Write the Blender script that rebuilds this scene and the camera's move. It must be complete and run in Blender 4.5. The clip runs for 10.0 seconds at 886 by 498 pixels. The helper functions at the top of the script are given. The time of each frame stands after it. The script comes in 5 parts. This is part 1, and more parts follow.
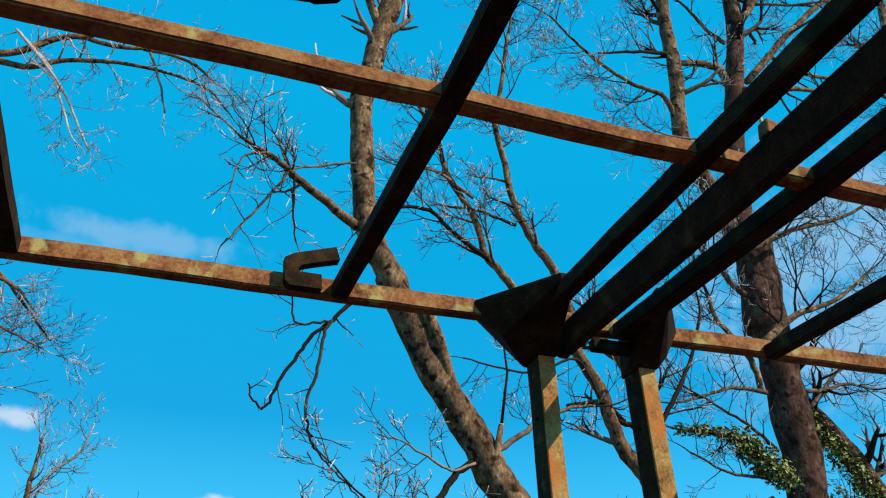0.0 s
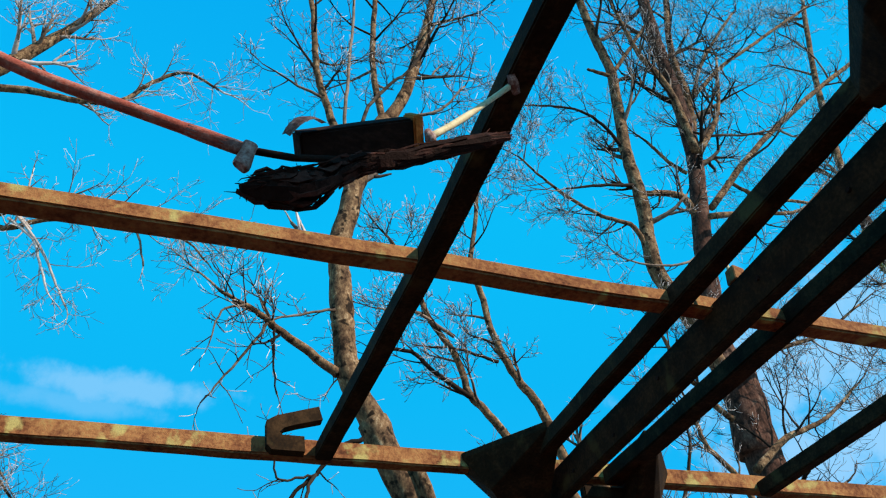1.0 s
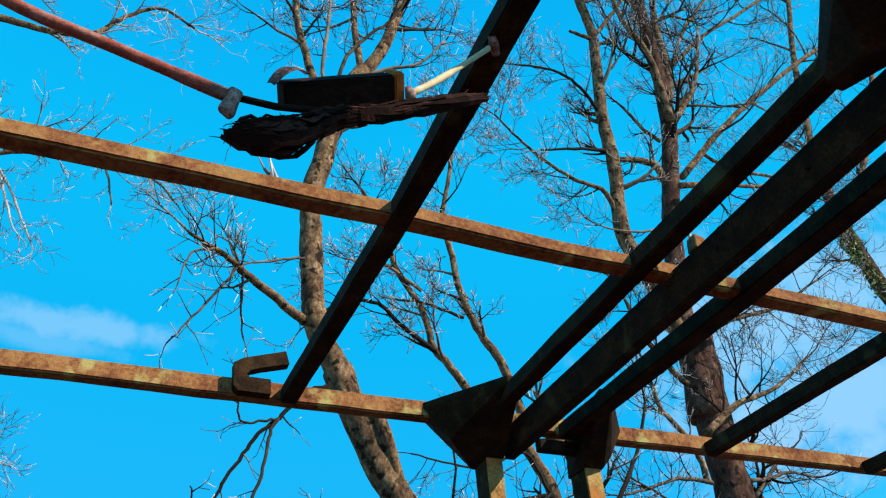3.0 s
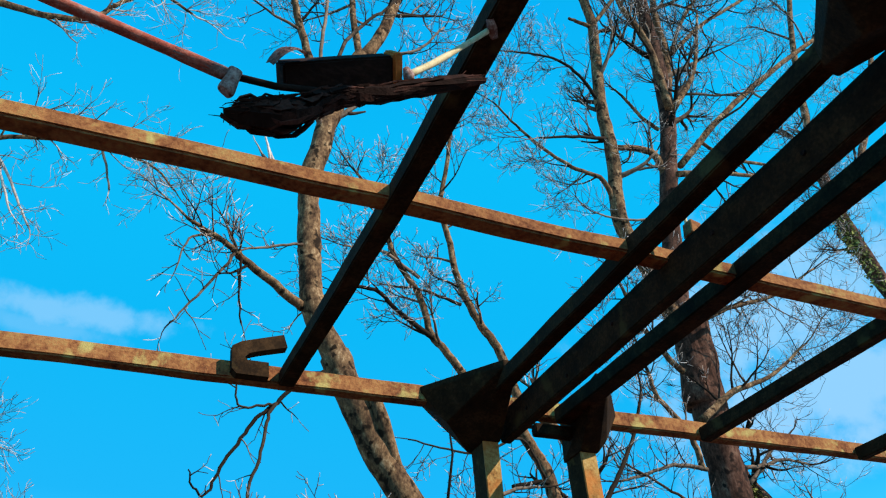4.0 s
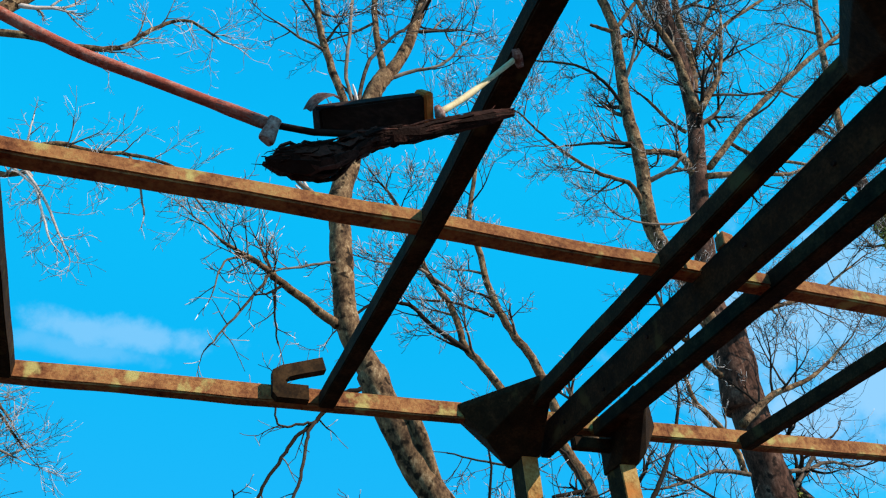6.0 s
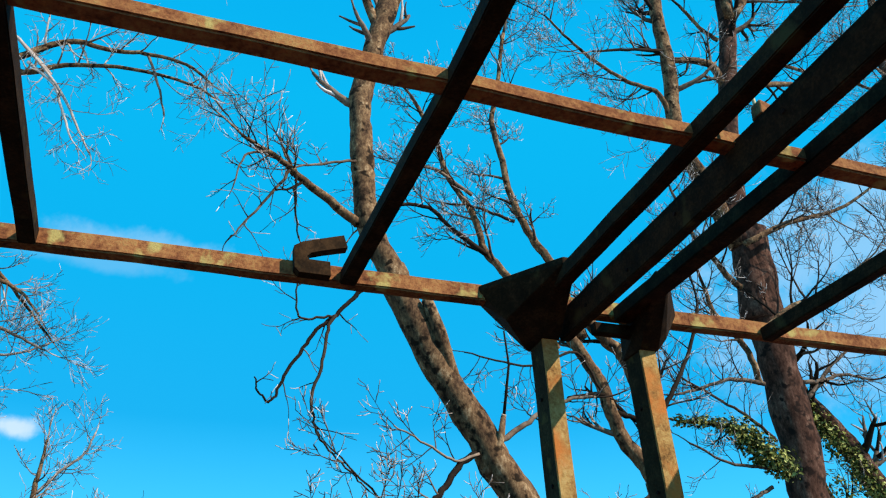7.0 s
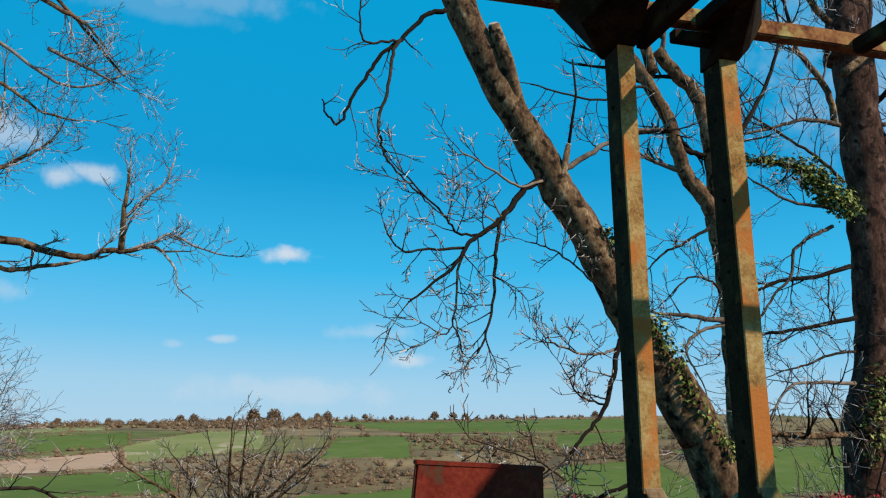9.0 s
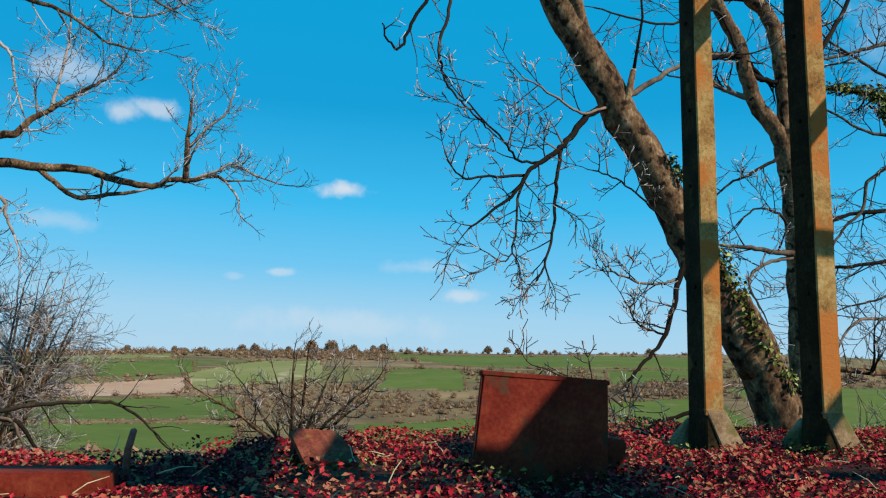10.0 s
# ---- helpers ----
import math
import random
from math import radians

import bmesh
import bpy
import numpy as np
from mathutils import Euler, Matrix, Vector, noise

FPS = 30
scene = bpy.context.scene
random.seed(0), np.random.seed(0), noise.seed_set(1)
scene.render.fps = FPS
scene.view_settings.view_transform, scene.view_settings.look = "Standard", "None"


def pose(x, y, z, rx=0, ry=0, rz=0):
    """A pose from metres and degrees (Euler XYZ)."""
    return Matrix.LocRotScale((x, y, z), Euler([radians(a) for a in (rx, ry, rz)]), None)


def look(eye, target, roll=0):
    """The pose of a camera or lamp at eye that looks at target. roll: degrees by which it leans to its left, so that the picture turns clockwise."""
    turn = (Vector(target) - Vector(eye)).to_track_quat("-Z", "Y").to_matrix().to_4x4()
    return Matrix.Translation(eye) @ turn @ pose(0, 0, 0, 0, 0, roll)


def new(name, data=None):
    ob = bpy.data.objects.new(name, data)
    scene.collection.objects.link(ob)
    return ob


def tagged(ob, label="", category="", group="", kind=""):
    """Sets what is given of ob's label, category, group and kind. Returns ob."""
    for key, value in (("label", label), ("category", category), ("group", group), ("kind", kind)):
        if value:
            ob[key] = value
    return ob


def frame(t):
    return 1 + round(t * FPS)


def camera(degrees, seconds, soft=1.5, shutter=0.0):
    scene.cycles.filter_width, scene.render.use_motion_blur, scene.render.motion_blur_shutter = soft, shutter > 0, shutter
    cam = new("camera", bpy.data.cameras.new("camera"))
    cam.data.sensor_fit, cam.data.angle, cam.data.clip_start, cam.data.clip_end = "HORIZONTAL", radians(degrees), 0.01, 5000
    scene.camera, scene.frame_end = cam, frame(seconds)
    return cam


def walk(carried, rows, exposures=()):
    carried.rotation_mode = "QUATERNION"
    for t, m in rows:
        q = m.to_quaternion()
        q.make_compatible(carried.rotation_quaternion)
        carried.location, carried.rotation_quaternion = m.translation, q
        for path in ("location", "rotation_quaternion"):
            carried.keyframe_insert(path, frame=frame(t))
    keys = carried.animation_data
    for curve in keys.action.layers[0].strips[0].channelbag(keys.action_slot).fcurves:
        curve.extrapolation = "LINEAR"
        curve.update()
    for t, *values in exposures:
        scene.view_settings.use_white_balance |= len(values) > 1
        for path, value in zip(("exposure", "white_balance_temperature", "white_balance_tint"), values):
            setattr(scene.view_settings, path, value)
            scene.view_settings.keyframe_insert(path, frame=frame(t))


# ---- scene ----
cam = camera(59.3, 10.0, soft=1.2)
PATH = [
    (0, (0.647, 0.484, 0.856), (1.197, 2.118, 1.87), -0.7),
    (0.5, (0.636, 0.43, 0.905), (1.203, 1.942, 2.085), -4.1),
    (1, (0.619, 0.391, 0.924), (1.168, 1.82, 2.211), -5.0),
    (1.5, (0.608, 0.384, 0.918), (1.153, 1.778, 2.245), -4.8),
    (2, (0.605, 0.383, 0.899), (1.159, 1.789, 2.209), -3.7),
    (2.5, (0.597, 0.349, 0.888), (1.219, 1.794, 2.122), -4.0),
    (4, (0.593, 0.338, 0.851), (1.243, 1.826, 2.02), -3.3),
    (4.5, (0.601, 0.338, 0.844), (1.25, 1.852, 1.978), -4.7),
    (5, (0.583, 0.303, 0.865), (1.235, 1.83, 1.981), -4.9),
    (5.5, (0.562, 0.256, 0.87), (1.186, 1.752, 2.042), -4.9),
    (5.7, (0.555, 0.251, 0.878), (1.157, 1.742, 2.068), -4.5),
    (6.8, (0.568, 0.425, 0.754), (1.112, 1.998, 1.864), -2.6),
    (7, (0.583, 0.446, 0.72), (1.141, 2.073, 1.741), -1.7),
    (7.5, (0.592, 0.549, 0.614), (1.208, 2.278, 1.409), -0.4),
    (8, (0.587, 0.574, 0.561), (1.211, 2.374, 1.169), 1.1),
    (8.5, (0.555, 0.564, 0.539), (1.108, 2.414, 1.064), 1.0),
    (9, (0.56, 0.565, 0.481), (1.035, 2.457, 0.923), 0.8),
    (9.5, (0.584, 0.582, 0.435), (1.023, 2.504, 0.772), 1.3),
    (10, (0.521, 0.587, 0.402), (0.869, 2.537, 0.679), 2.0),
]
walk(cam, [(t, look(eye, target, roll)) for t, eye, target, roll in PATH], [(0, 0.2), (0.6, 0.45), (5.7, 0.48), (7.0, 0.42), (7.5, 0.34), (8.0, 0.15), (8.5, 0.0), (9.2, -0.05), (10, 0.0)])

# ---- light ----
SUN = Vector((0.853, -0.96, 1.0)).normalized()
world = bpy.data.worlds.new("sky")
scene.world = world
world.use_nodes = True
wt = world.node_tree
bg = wt.nodes["Background"]
bg.inputs["Strength"].default_value = 0.1


def wnode(kind, **kw):
    n = wt.nodes.new(kind)
    for key, val in kw.items():
        if key in n.inputs:
            n.inputs[key].default_value = val
    return n


sky = wt.nodes.new("ShaderNodeTexSky")
sky.sky_type, sky.sun_disc = "NISHITA", False
sky.sun_elevation, sky.sun_rotation = math.asin(SUN.z), math.atan2(SUN.x, SUN.y)
sky.air_density, sky.dust_density, sky.ozone_density = 1.0, 0.3, 3.0
coord = wt.nodes.new("ShaderNodeTexCoord")
# clear spring sky: deep cyan overhead, paler towards the horizon
upz = wt.nodes.new("ShaderNodeSeparateXYZ")
wt.links.new(coord.outputs["Generated"], upz.inputs[0])
grad = wt.nodes.new("ShaderNodeValToRGB")
steps = [(0.0, (4.3, 6.7, 8.5)), (0.05, (3.6, 6.5, 8.7)), (0.11, (1.6, 5.7, 8.9)), (0.19, (0.42, 4.95, 8.7)), (0.31, (0.04, 3.5, 7.0)), (0.49, (0.0, 3.55, 6.9)), (0.66, (0.0, 3.75, 7.0)), (1.0, (0.0, 2.6, 6.4))]
while len(grad.color_ramp.elements) < len(steps):
    grad.color_ramp.elements.new(0.5)
for k, (p, c) in enumerate(steps):
    grad.color_ramp.elements[k].position, grad.color_ramp.elements[k].color = p, (*c, 1)
wt.links.new(upz.outputs["Z"], grad.inputs[0])
hsv = wt.nodes.new("ShaderNodeMixRGB")
hsv.inputs[0].default_value = 0.97
wt.links.new(sky.outputs[0], hsv.inputs[1])
wt.links.new(grad.outputs[0], hsv.inputs[2])
fluff = wnode("ShaderNodeTexNoise", Scale=22.0, Detail=6.0, Roughness=0.6)
wt.links.new(coord.outputs["Generated"], fluff.inputs["Vector"])
clouds = None
# direction, half width, half height and density of each small cloud
for c, w, h, k in (((0.045, 0.977, 0.208), 0.036, 0.011, 0.8), ((-0.221, 0.936, 0.274), 0.026, 0.012, 0.6), ((-0.185, 0.941, 0.283), 0.026, 0.012, 0.6), ((0.199, 0.977, 0.079), 0.03, 0.009, 0.55),
                   ((0.151, 0.982, 0.113), 0.05, 0.010, 0.3), ((-0.033, 0.994, 0.1), 0.018, 0.005, 0.45), ((-0.274, 0.91, 0.311), 0.035, 0.018, 0.5), ((-0.286, 0.948, 0.142), 0.04, 0.012, 0.3), ((-0.084, 0.992, 0.092), 0.012, 0.005, 0.25),
                   ((-0.085, 0.869, 0.488), 0.11, 0.018, 0.18), ((-0.13, 0.87, 0.467), 0.1, 0.012, 0.1), ((0.048, 0.998, 0.039), 0.13, 0.018, 0.3), ((0.68, 0.58, 0.455), 0.15, 0.08, 0.25), ((0.728, 0.584, 0.364), 0.18, 0.08, 0.27)):
    sub = wt.nodes.new("ShaderNodeVectorMath"); sub.operation = "SUBTRACT"
    sub.inputs[1].default_value = c
    wt.links.new(coord.outputs["Generated"], sub.inputs[0])
    mul = wt.nodes.new("ShaderNodeVectorMath"); mul.operation = "MULTIPLY"
    mul.inputs[1].default_value = (1 / w, 0.5 / w, 1 / h)
    wt.links.new(sub.outputs[0], mul.inputs[0])
    ln = wt.nodes.new("ShaderNodeVectorMath"); ln.operation = "LENGTH"
    wt.links.new(mul.outputs[0], ln.inputs[0])
    add = wt.nodes.new("ShaderNodeMath"); add.operation = "MULTIPLY_ADD"
    add.inputs[1].default_value = -2.6
    wt.links.new(fluff.outputs[0], add.inputs[0])
    wt.links.new(ln.outputs["Value"], add.inputs[2])
    rng_ = wnode("ShaderNodeMapRange")
    rng_.interpolation_type = "SMOOTHSTEP"
    for key, val in (("From Min", -1.1), ("From Max", 0.0), ("To Min", k), ("To Max", 0.0)):
        rng_.inputs[key].default_value = val
    wt.links.new(add.outputs[0], rng_.inputs["Value"])
    if clouds is None:
        clouds = rng_.outputs[0]
    else:
        mx = wt.nodes.new("ShaderNodeMath"); mx.operation = "MAXIMUM"
        wt.links.new(clouds, mx.inputs[0]); wt.links.new(rng_.outputs[0], mx.inputs[1])
        clouds = mx.outputs[0]
mixw = wt.nodes.new("ShaderNodeMixRGB")
mixw.inputs[2].default_value = (7.6, 7.9, 8.4, 1)
wt.links.new(clouds, mixw.inputs[0])
wt.links.new(hsv.outputs[0], mixw.inputs[1])
wt.links.new(mixw.outputs[0], bg.inputs["Color"])

sun = new("sun", bpy.data.lights.new("sun", "SUN"))
sun.data.energy, sun.data.angle, sun.data.color = 5.0, radians(0.5), (1.0, 0.92, 0.80)
sun.matrix_world = look(SUN * 40, (0, 0, 0))


# ---- materials ----
def surface(name, cols, scale=8.0, fine=60.0, rough=0.85, bump=0.4, metal=0.0, stretch=(1, 1, 1), island=0.0, spots=None, object_random=0.0):
    """A mottled surface: a ramp of colours over a coarse and a fine noise, with relief. spots: (colour, scale, amount)."""
    m = bpy.data.materials.new(name)
    m.use_nodes = True
    nt = m.node_tree
    b = nt.nodes["Principled BSDF"]
    b.inputs["Roughness"].default_value, b.inputs["Metallic"].default_value = rough, metal
    b.inputs["Specular IOR Level"].default_value = 0.08
    tc = nt.nodes.new("ShaderNodeTexCoord")
    mp = nt.nodes.new("ShaderNodeMapping")
    mp.inputs["Scale"].default_value = stretch
    nt.links.new(tc.outputs["Object"], mp.inputs["Vector"])
    n1, n2 = nt.nodes.new("ShaderNodeTexNoise"), nt.nodes.new("ShaderNodeTexNoise")
    for n, sc in ((n1, scale), (n2, fine)):
        n.inputs["Scale"].default_value, n.inputs["Detail"].default_value = sc, 6.0
        n.inputs["Roughness"].default_value = 0.65
        nt.links.new(mp.outputs[0], n.inputs["Vector"])
    ad = nt.nodes.new("ShaderNodeMath"); ad.operation = "MULTIPLY_ADD"
    ad.inputs[1].default_value = 0.45
    nt.links.new(n2.outputs[0], ad.inputs[0])
    sc = nt.nodes.new("ShaderNodeMath"); sc.operation = "MULTIPLY"
    sc.inputs[1].default_value = 0.62
    nt.links.new(n1.outputs[0], sc.inputs[0])
    nt.links.new(sc.outputs[0], ad.inputs[2])
    last = ad.outputs[0]
    if island or object_random:
        if island:
            g = nt.nodes.new("ShaderNodeNewGeometry"); out = g.outputs["Random Per Island"]
        else:
            g = nt.nodes.new("ShaderNodeObjectInfo"); out = g.outputs["Random"]
        isl = nt.nodes.new("ShaderNodeMath"); isl.operation = "MULTIPLY_ADD"
        isl.inputs[1].default_value = island or object_random
        off = nt.nodes.new("ShaderNodeMath"); off.operation = "SUBTRACT"
        off.inputs[1].default_value = 0.5
        nt.links.new(out, off.inputs[0])
        nt.links.new(off.outputs[0], isl.inputs[0])
        nt.links.new(last, isl.inputs[2])
        last = isl.outputs[0]
    ramp = nt.nodes.new("ShaderNodeValToRGB")
    lo, hi = (0.05, 0.95) if island else (0.36, 0.70)
    while len(ramp.color_ramp.elements) < len(cols):
        ramp.color_ramp.elements.new(0.5)
    for k, c in enumerate(cols):
        ramp.color_ramp.elements[k].position = lo + (hi - lo) * k / max(1, len(cols) - 1)
        ramp.color_ramp.elements[k].color = (*c, 1)
    nt.links.new(last, ramp.inputs[0])
    col = ramp.outputs[0]
    if spots:
        n3 = nt.nodes.new("ShaderNodeTexNoise")
        n3.inputs["Scale"].default_value, n3.inputs["Detail"].default_value = spots[1], 8.0
        nt.links.new(tc.outputs["Object"], n3.inputs["Vector"])
        mr = nt.nodes.new("ShaderNodeMapRange")
        mr.inputs["From Min"].default_value, mr.inputs["From Max"].default_value = 0.72 - spots[2], 0.80 - spots[2]
        nt.links.new(n3.outputs[0], mr.inputs["Value"])
        mix = nt.nodes.new("ShaderNodeMixRGB")
        mix.inputs[2].default_value = (*spots[0], 1)
        nt.links.new(mr.outputs[0], mix.inputs[0]); nt.links.new(col, mix.inputs[1])
        col = mix.outputs[0]
    nt.links.new(col, b.inputs["Base Color"])
    if bump:
        bp = nt.nodes.new("ShaderNodeBump")
        bp.inputs["Strength"].default_value, bp.inputs["Distance"].default_value = bump, 0.01
        nt.links.new(ad.outputs[0], bp.inputs["Height"])
        nt.links.new(bp.outputs[0], b.inputs["Normal"])
    return m


# Darkened copy of the rust: shade painted into joists, tie, brackets and strap.
JOIST = surface("shade_darkened_steel", [(0.008, 0.0045, 0.0025), (0.024, 0.012, 0.005), (0.062, 0.030, 0.012)], 7, 70, 0.9, 0.5, spots=((0.06, 0.04, 0.014), 6.0, 0.10))
RUST = surface("rusty_steel", [(0.055, 0.018, 0.010), (0.19, 0.066, 0.026), (0.33, 0.14, 0.050), (0.36, 0.22, 0.075)], 5, 46, 0.9, 1.0, 0.0, spots=((0.40, 0.30, 0.10), 7.0, 0.14))
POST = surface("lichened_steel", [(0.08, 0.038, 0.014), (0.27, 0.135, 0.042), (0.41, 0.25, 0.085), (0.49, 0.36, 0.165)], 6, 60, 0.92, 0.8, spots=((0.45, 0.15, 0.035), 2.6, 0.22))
# Post steel darkened to near black, holding the shade of the unlit side.
SHADED_SIDE = surface("shaded_side_steel", [(0.010, 0.006, 0.003), (0.028, 0.019, 0.008), (0.06, 0.042, 0.017)], 6, 60, 0.92, 0.6, spots=((0.09, 0.065, 0.02), 5.0, 0.10))
RED = surface("red_oxide", [(0.08, 0.010, 0.006), (0.18, 0.022, 0.011), (0.26, 0.05, 0.022)], 6, 60, 0.75, 0.4, spots=((0.10, 0.04, 0.02), 9.0, 0.14))
ROD = surface("rusted_rod", [(0.20, 0.04, 0.025), (0.33, 0.08, 0.05), (0.42, 0.2, 0.15)], 18, 140, 0.8, 0.5)
PALE = surface("flaked_paint", [(0.10, 0.03, 0.025), (0.20, 0.10, 0.08), (0.46, 0.36, 0.31)], 22, 150, 0.7, 0.4)
DARK = surface("rotten_wood", [(0.008, 0.005, 0.004), (0.02, 0.011, 0.008), (0.05, 0.024, 0.017)], 12, 90, 0.95, 0.8, stretch=(0.4, 1, 1))
FIBRE = surface("frayed_bark", [(0.006, 0.003, 0.002), (0.022, 0.009, 0.006), (0.11, 0.042, 0.030)], 20, 120, 0.95, 0.8, island=0.5)
CANE = surface("weathered_cane", [(0.40, 0.30, 0.15), (0.55, 0.44, 0.25), (0.62, 0.52, 0.34)], 25, 150, 0.6, 0.3)
STRING = surface("faded_twine", [(0.10, 0.35, 0.25), (0.25, 0.5, 0.4)], 30, 90, 0.8, 0.0)
BARK = surface("mottled_bark", [(0.012, 0.007, 0.004), (0.075, 0.040, 0.022), (0.19, 0.106, 0.052), (0.44, 0.295, 0.165)], 7, 34, 0.95, 1.0, stretch=(1, 1, 0.6), spots=((0.02, 0.012, 0.007), 9.0, 0.17))
BARK2 = surface("red_brown_bark", [(0.012, 0.006, 0.004), (0.045, 0.020, 0.013), (0.10, 0.047, 0.031), (0.20, 0.115, 0.078)], 5, 30, 0.95, 1.0, stretch=(1, 1, 0.45), spots=((0.02, 0.011, 0.008), 7.0, 0.17))
TWIG = surface("twig_bark", [(0.008, 0.005, 0.003), (0.018, 0.011, 0.007), (0.045, 0.028, 0.018), (0.26, 0.18, 0.13)], 3, 20, 0.9, 0.0, island=0.7)
# Twig tips: sunlight painted in as a paler bark, varied twig by twig.
SUNLIT_TIP = surface("sunlit_tip_bark", [(0.016, 0.010, 0.007), (0.10, 0.07, 0.053), (0.42, 0.33, 0.28), (0.72, 0.62, 0.57)], 3, 20, 0.9, 0.0, island=0.8)
PALETWIG = surface("pale_twig_bark", [(0.04, 0.024, 0.017), (0.15, 0.10, 0.07), (0.40, 0.31, 0.26), (0.62, 0.52, 0.46)], 3, 20, 0.9, 0.0, island=0.7)
IVY = surface("ivy_leaf", [(0.008, 0.012, 0.004), (0.045, 0.055, 0.012), (0.16, 0.17, 0.035), (0.42, 0.40, 0.13)], 3, 20, 0.8, 0.0, island=0.9)
LEAF = surface("red_leaf", [(0.03, 0.002, 0.004), (0.17, 0.006, 0.012), (0.36, 0.012, 0.026), (0.44, 0.032, 0.04), (0.36, 0.15, 0.075)], 3, 20, 0.9, 0.0, island=1.3)
HEDGE = surface("bare_hedge", [(0.11, 0.066, 0.038), (0.20, 0.118, 0.066), (0.30, 0.19, 0.115)], 0.05, 1, 0.95, 0.0, island=0.8)
TILE = surface("mossy_clay_tile", [(0.11, 0.018, 0.012), (0.22, 0.05, 0.028), (0.32, 0.10, 0.05)], 16, 90, 0.9, 0.8, spots=((0.20, 0.15, 0.03), 11.0, 0.13))
MOSS = surface("mossy_concrete", [(0.10, 0.055, 0.028), (0.27, 0.165, 0.085), (0.42, 0.29, 0.17)], 9, 70, 0.95, 0.7, spots=((0.17, 0.14, 0.045), 6.0, 0.14))
CUT = surface("cut_wood", [(0.45, 0.28, 0.18), (0.6, 0.42, 0.3)], 20, 90, 0.8, 0.3)


def fields():
    m = bpy.data.materials.new("fields_and_litter")
    m.use_nodes = True
    nt = m.node_tree
    b = nt.nodes["Principled BSDF"]
    b.inputs["Roughness"].default_value, b.inputs["Specular IOR Level"].default_value = 0.95, 0.1
    g = nt.nodes.new("ShaderNodeNewGeometry")
    mp = nt.nodes.new("ShaderNodeMapping")
    mp.inputs["Scale"].default_value, mp.inputs["Rotation"].default_value = (1 / 240, 1 / 58, 0.0), (0, 0, 0.09)
    nt.links.new(g.outputs["Position"], mp.inputs["Vector"])
    cells = []
    for feat in ("F1", "DISTANCE_TO_EDGE"):
        v = nt.nodes.new("ShaderNodeTexVoronoi")
        v.feature = feat
        v.inputs["Scale"].default_value, v.inputs["Randomness"].default_value = 1.0, 0.75
        nt.links.new(mp.outputs[0], v.inputs["Vector"])
        cells.append(v)
    sep = nt.nodes.new("ShaderNodeSeparateColor")
    nt.links.new(cells[0].outputs["Color"], sep.inputs[0])
    ramp = nt.nodes.new("ShaderNodeValToRGB")
    ramp.color_ramp.interpolation = "CONSTANT"
    cols = [(0.0, (0.16, 0.135, 0.05)), (0.2, (0.21, 0.145, 0.065)), (0.38, (0.17, 0.15, 0.05)), (0.5, (0.24, 0.16, 0.08)), (0.64, (0.19, 0.125, 0.06)), (0.76, (0.14, 0.14, 0.042)), (0.86, (0.25, 0.165, 0.085))]
    while len(ramp.color_ramp.elements) < len(cols):
        ramp.color_ramp.elements.new(0.5)
    for k, (p, c) in enumerate(cols):
        ramp.color_ramp.elements[k].position, ramp.color_ramp.elements[k].color = p, (*c, 1)
    nt.links.new(sep.outputs[0], ramp.inputs[0])
    nz = nt.nodes.new("ShaderNodeTexNoise")
    nz.inputs["Scale"].default_value, nz.inputs["Detail"].default_value = 0.05, 9.0
    nt.links.new(g.outputs["Position"], nz.inputs["Vector"])
    tint = nt.nodes.new("ShaderNodeMixRGB"); tint.blend_type = "MULTIPLY"
    tint.inputs[0].default_value = 0.6
    gray = nt.nodes.new("ShaderNodeValToRGB")
    gray.color_ramp.elements[0].position, gray.color_ramp.elements[0].color = 0.3, (0.45, 0.45, 0.42, 1)
    gray.color_ramp.elements[1].position, gray.color_ramp.elements[1].color = 0.7, (1.5, 1.4, 1.25, 1)
    nt.links.new(nz.outputs[0], gray.inputs[0])
    nt.links.new(ramp.outputs[0], tint.inputs[1]); nt.links.new(gray.outputs[0], tint.inputs[2])
    edge = nt.nodes.new("ShaderNodeMapRange")
    for key, val in (("From Min", 0.008), ("From Max", 0.03), ("To Min", 1.0), ("To Max", 0.0)):
        edge.inputs[key].default_value = val
    nt.links.new(cells[1].outputs["Distance"], edge.inputs["Value"])
    rim = nt.nodes.new("ShaderNodeMixRGB")
    rim.inputs[2].default_value = (0.11, 0.075, 0.042, 1)
    nt.links.new(edge.outputs[0], rim.inputs[0]); nt.links.new(tint.outputs[0], rim.inputs[1])
    # leaf litter and soil close by
    sp = nt.nodes.new("ShaderNodeSeparateXYZ")
    nt.links.new(g.outputs["Position"], sp.inputs[0])
    near = nt.nodes.new("ShaderNodeMapRange")
    for key, val in (("From Min", 9.0), ("From Max", 30.0), ("To Min", 1.0), ("To Max", 0.0)):
        near.inputs[key].default_value = val
    nt.links.new(sp.outputs["Y"], near.inputs["Value"])
    nf = nt.nodes.new("ShaderNodeTexNoise")
    nf.inputs["Scale"].default_value, nf.inputs["Detail"].default_value = 14.0, 8.0
    nt.links.new(g.outputs["Position"], nf.inputs["Vector"])
    lit = nt.nodes.new("ShaderNodeValToRGB")
    for k, (p, c) in enumerate(((0.35, (0.012, 0.006, 0.005)), (0.68, (0.07, 0.028, 0.02)))):
        lit.color_ramp.elements[k].position, lit.color_ramp.elements[k].color = p, (*c, 1)
    nt.links.new(nf.outputs[0], lit.inputs[0])
    fin = nt.nodes.new("ShaderNodeMixRGB")
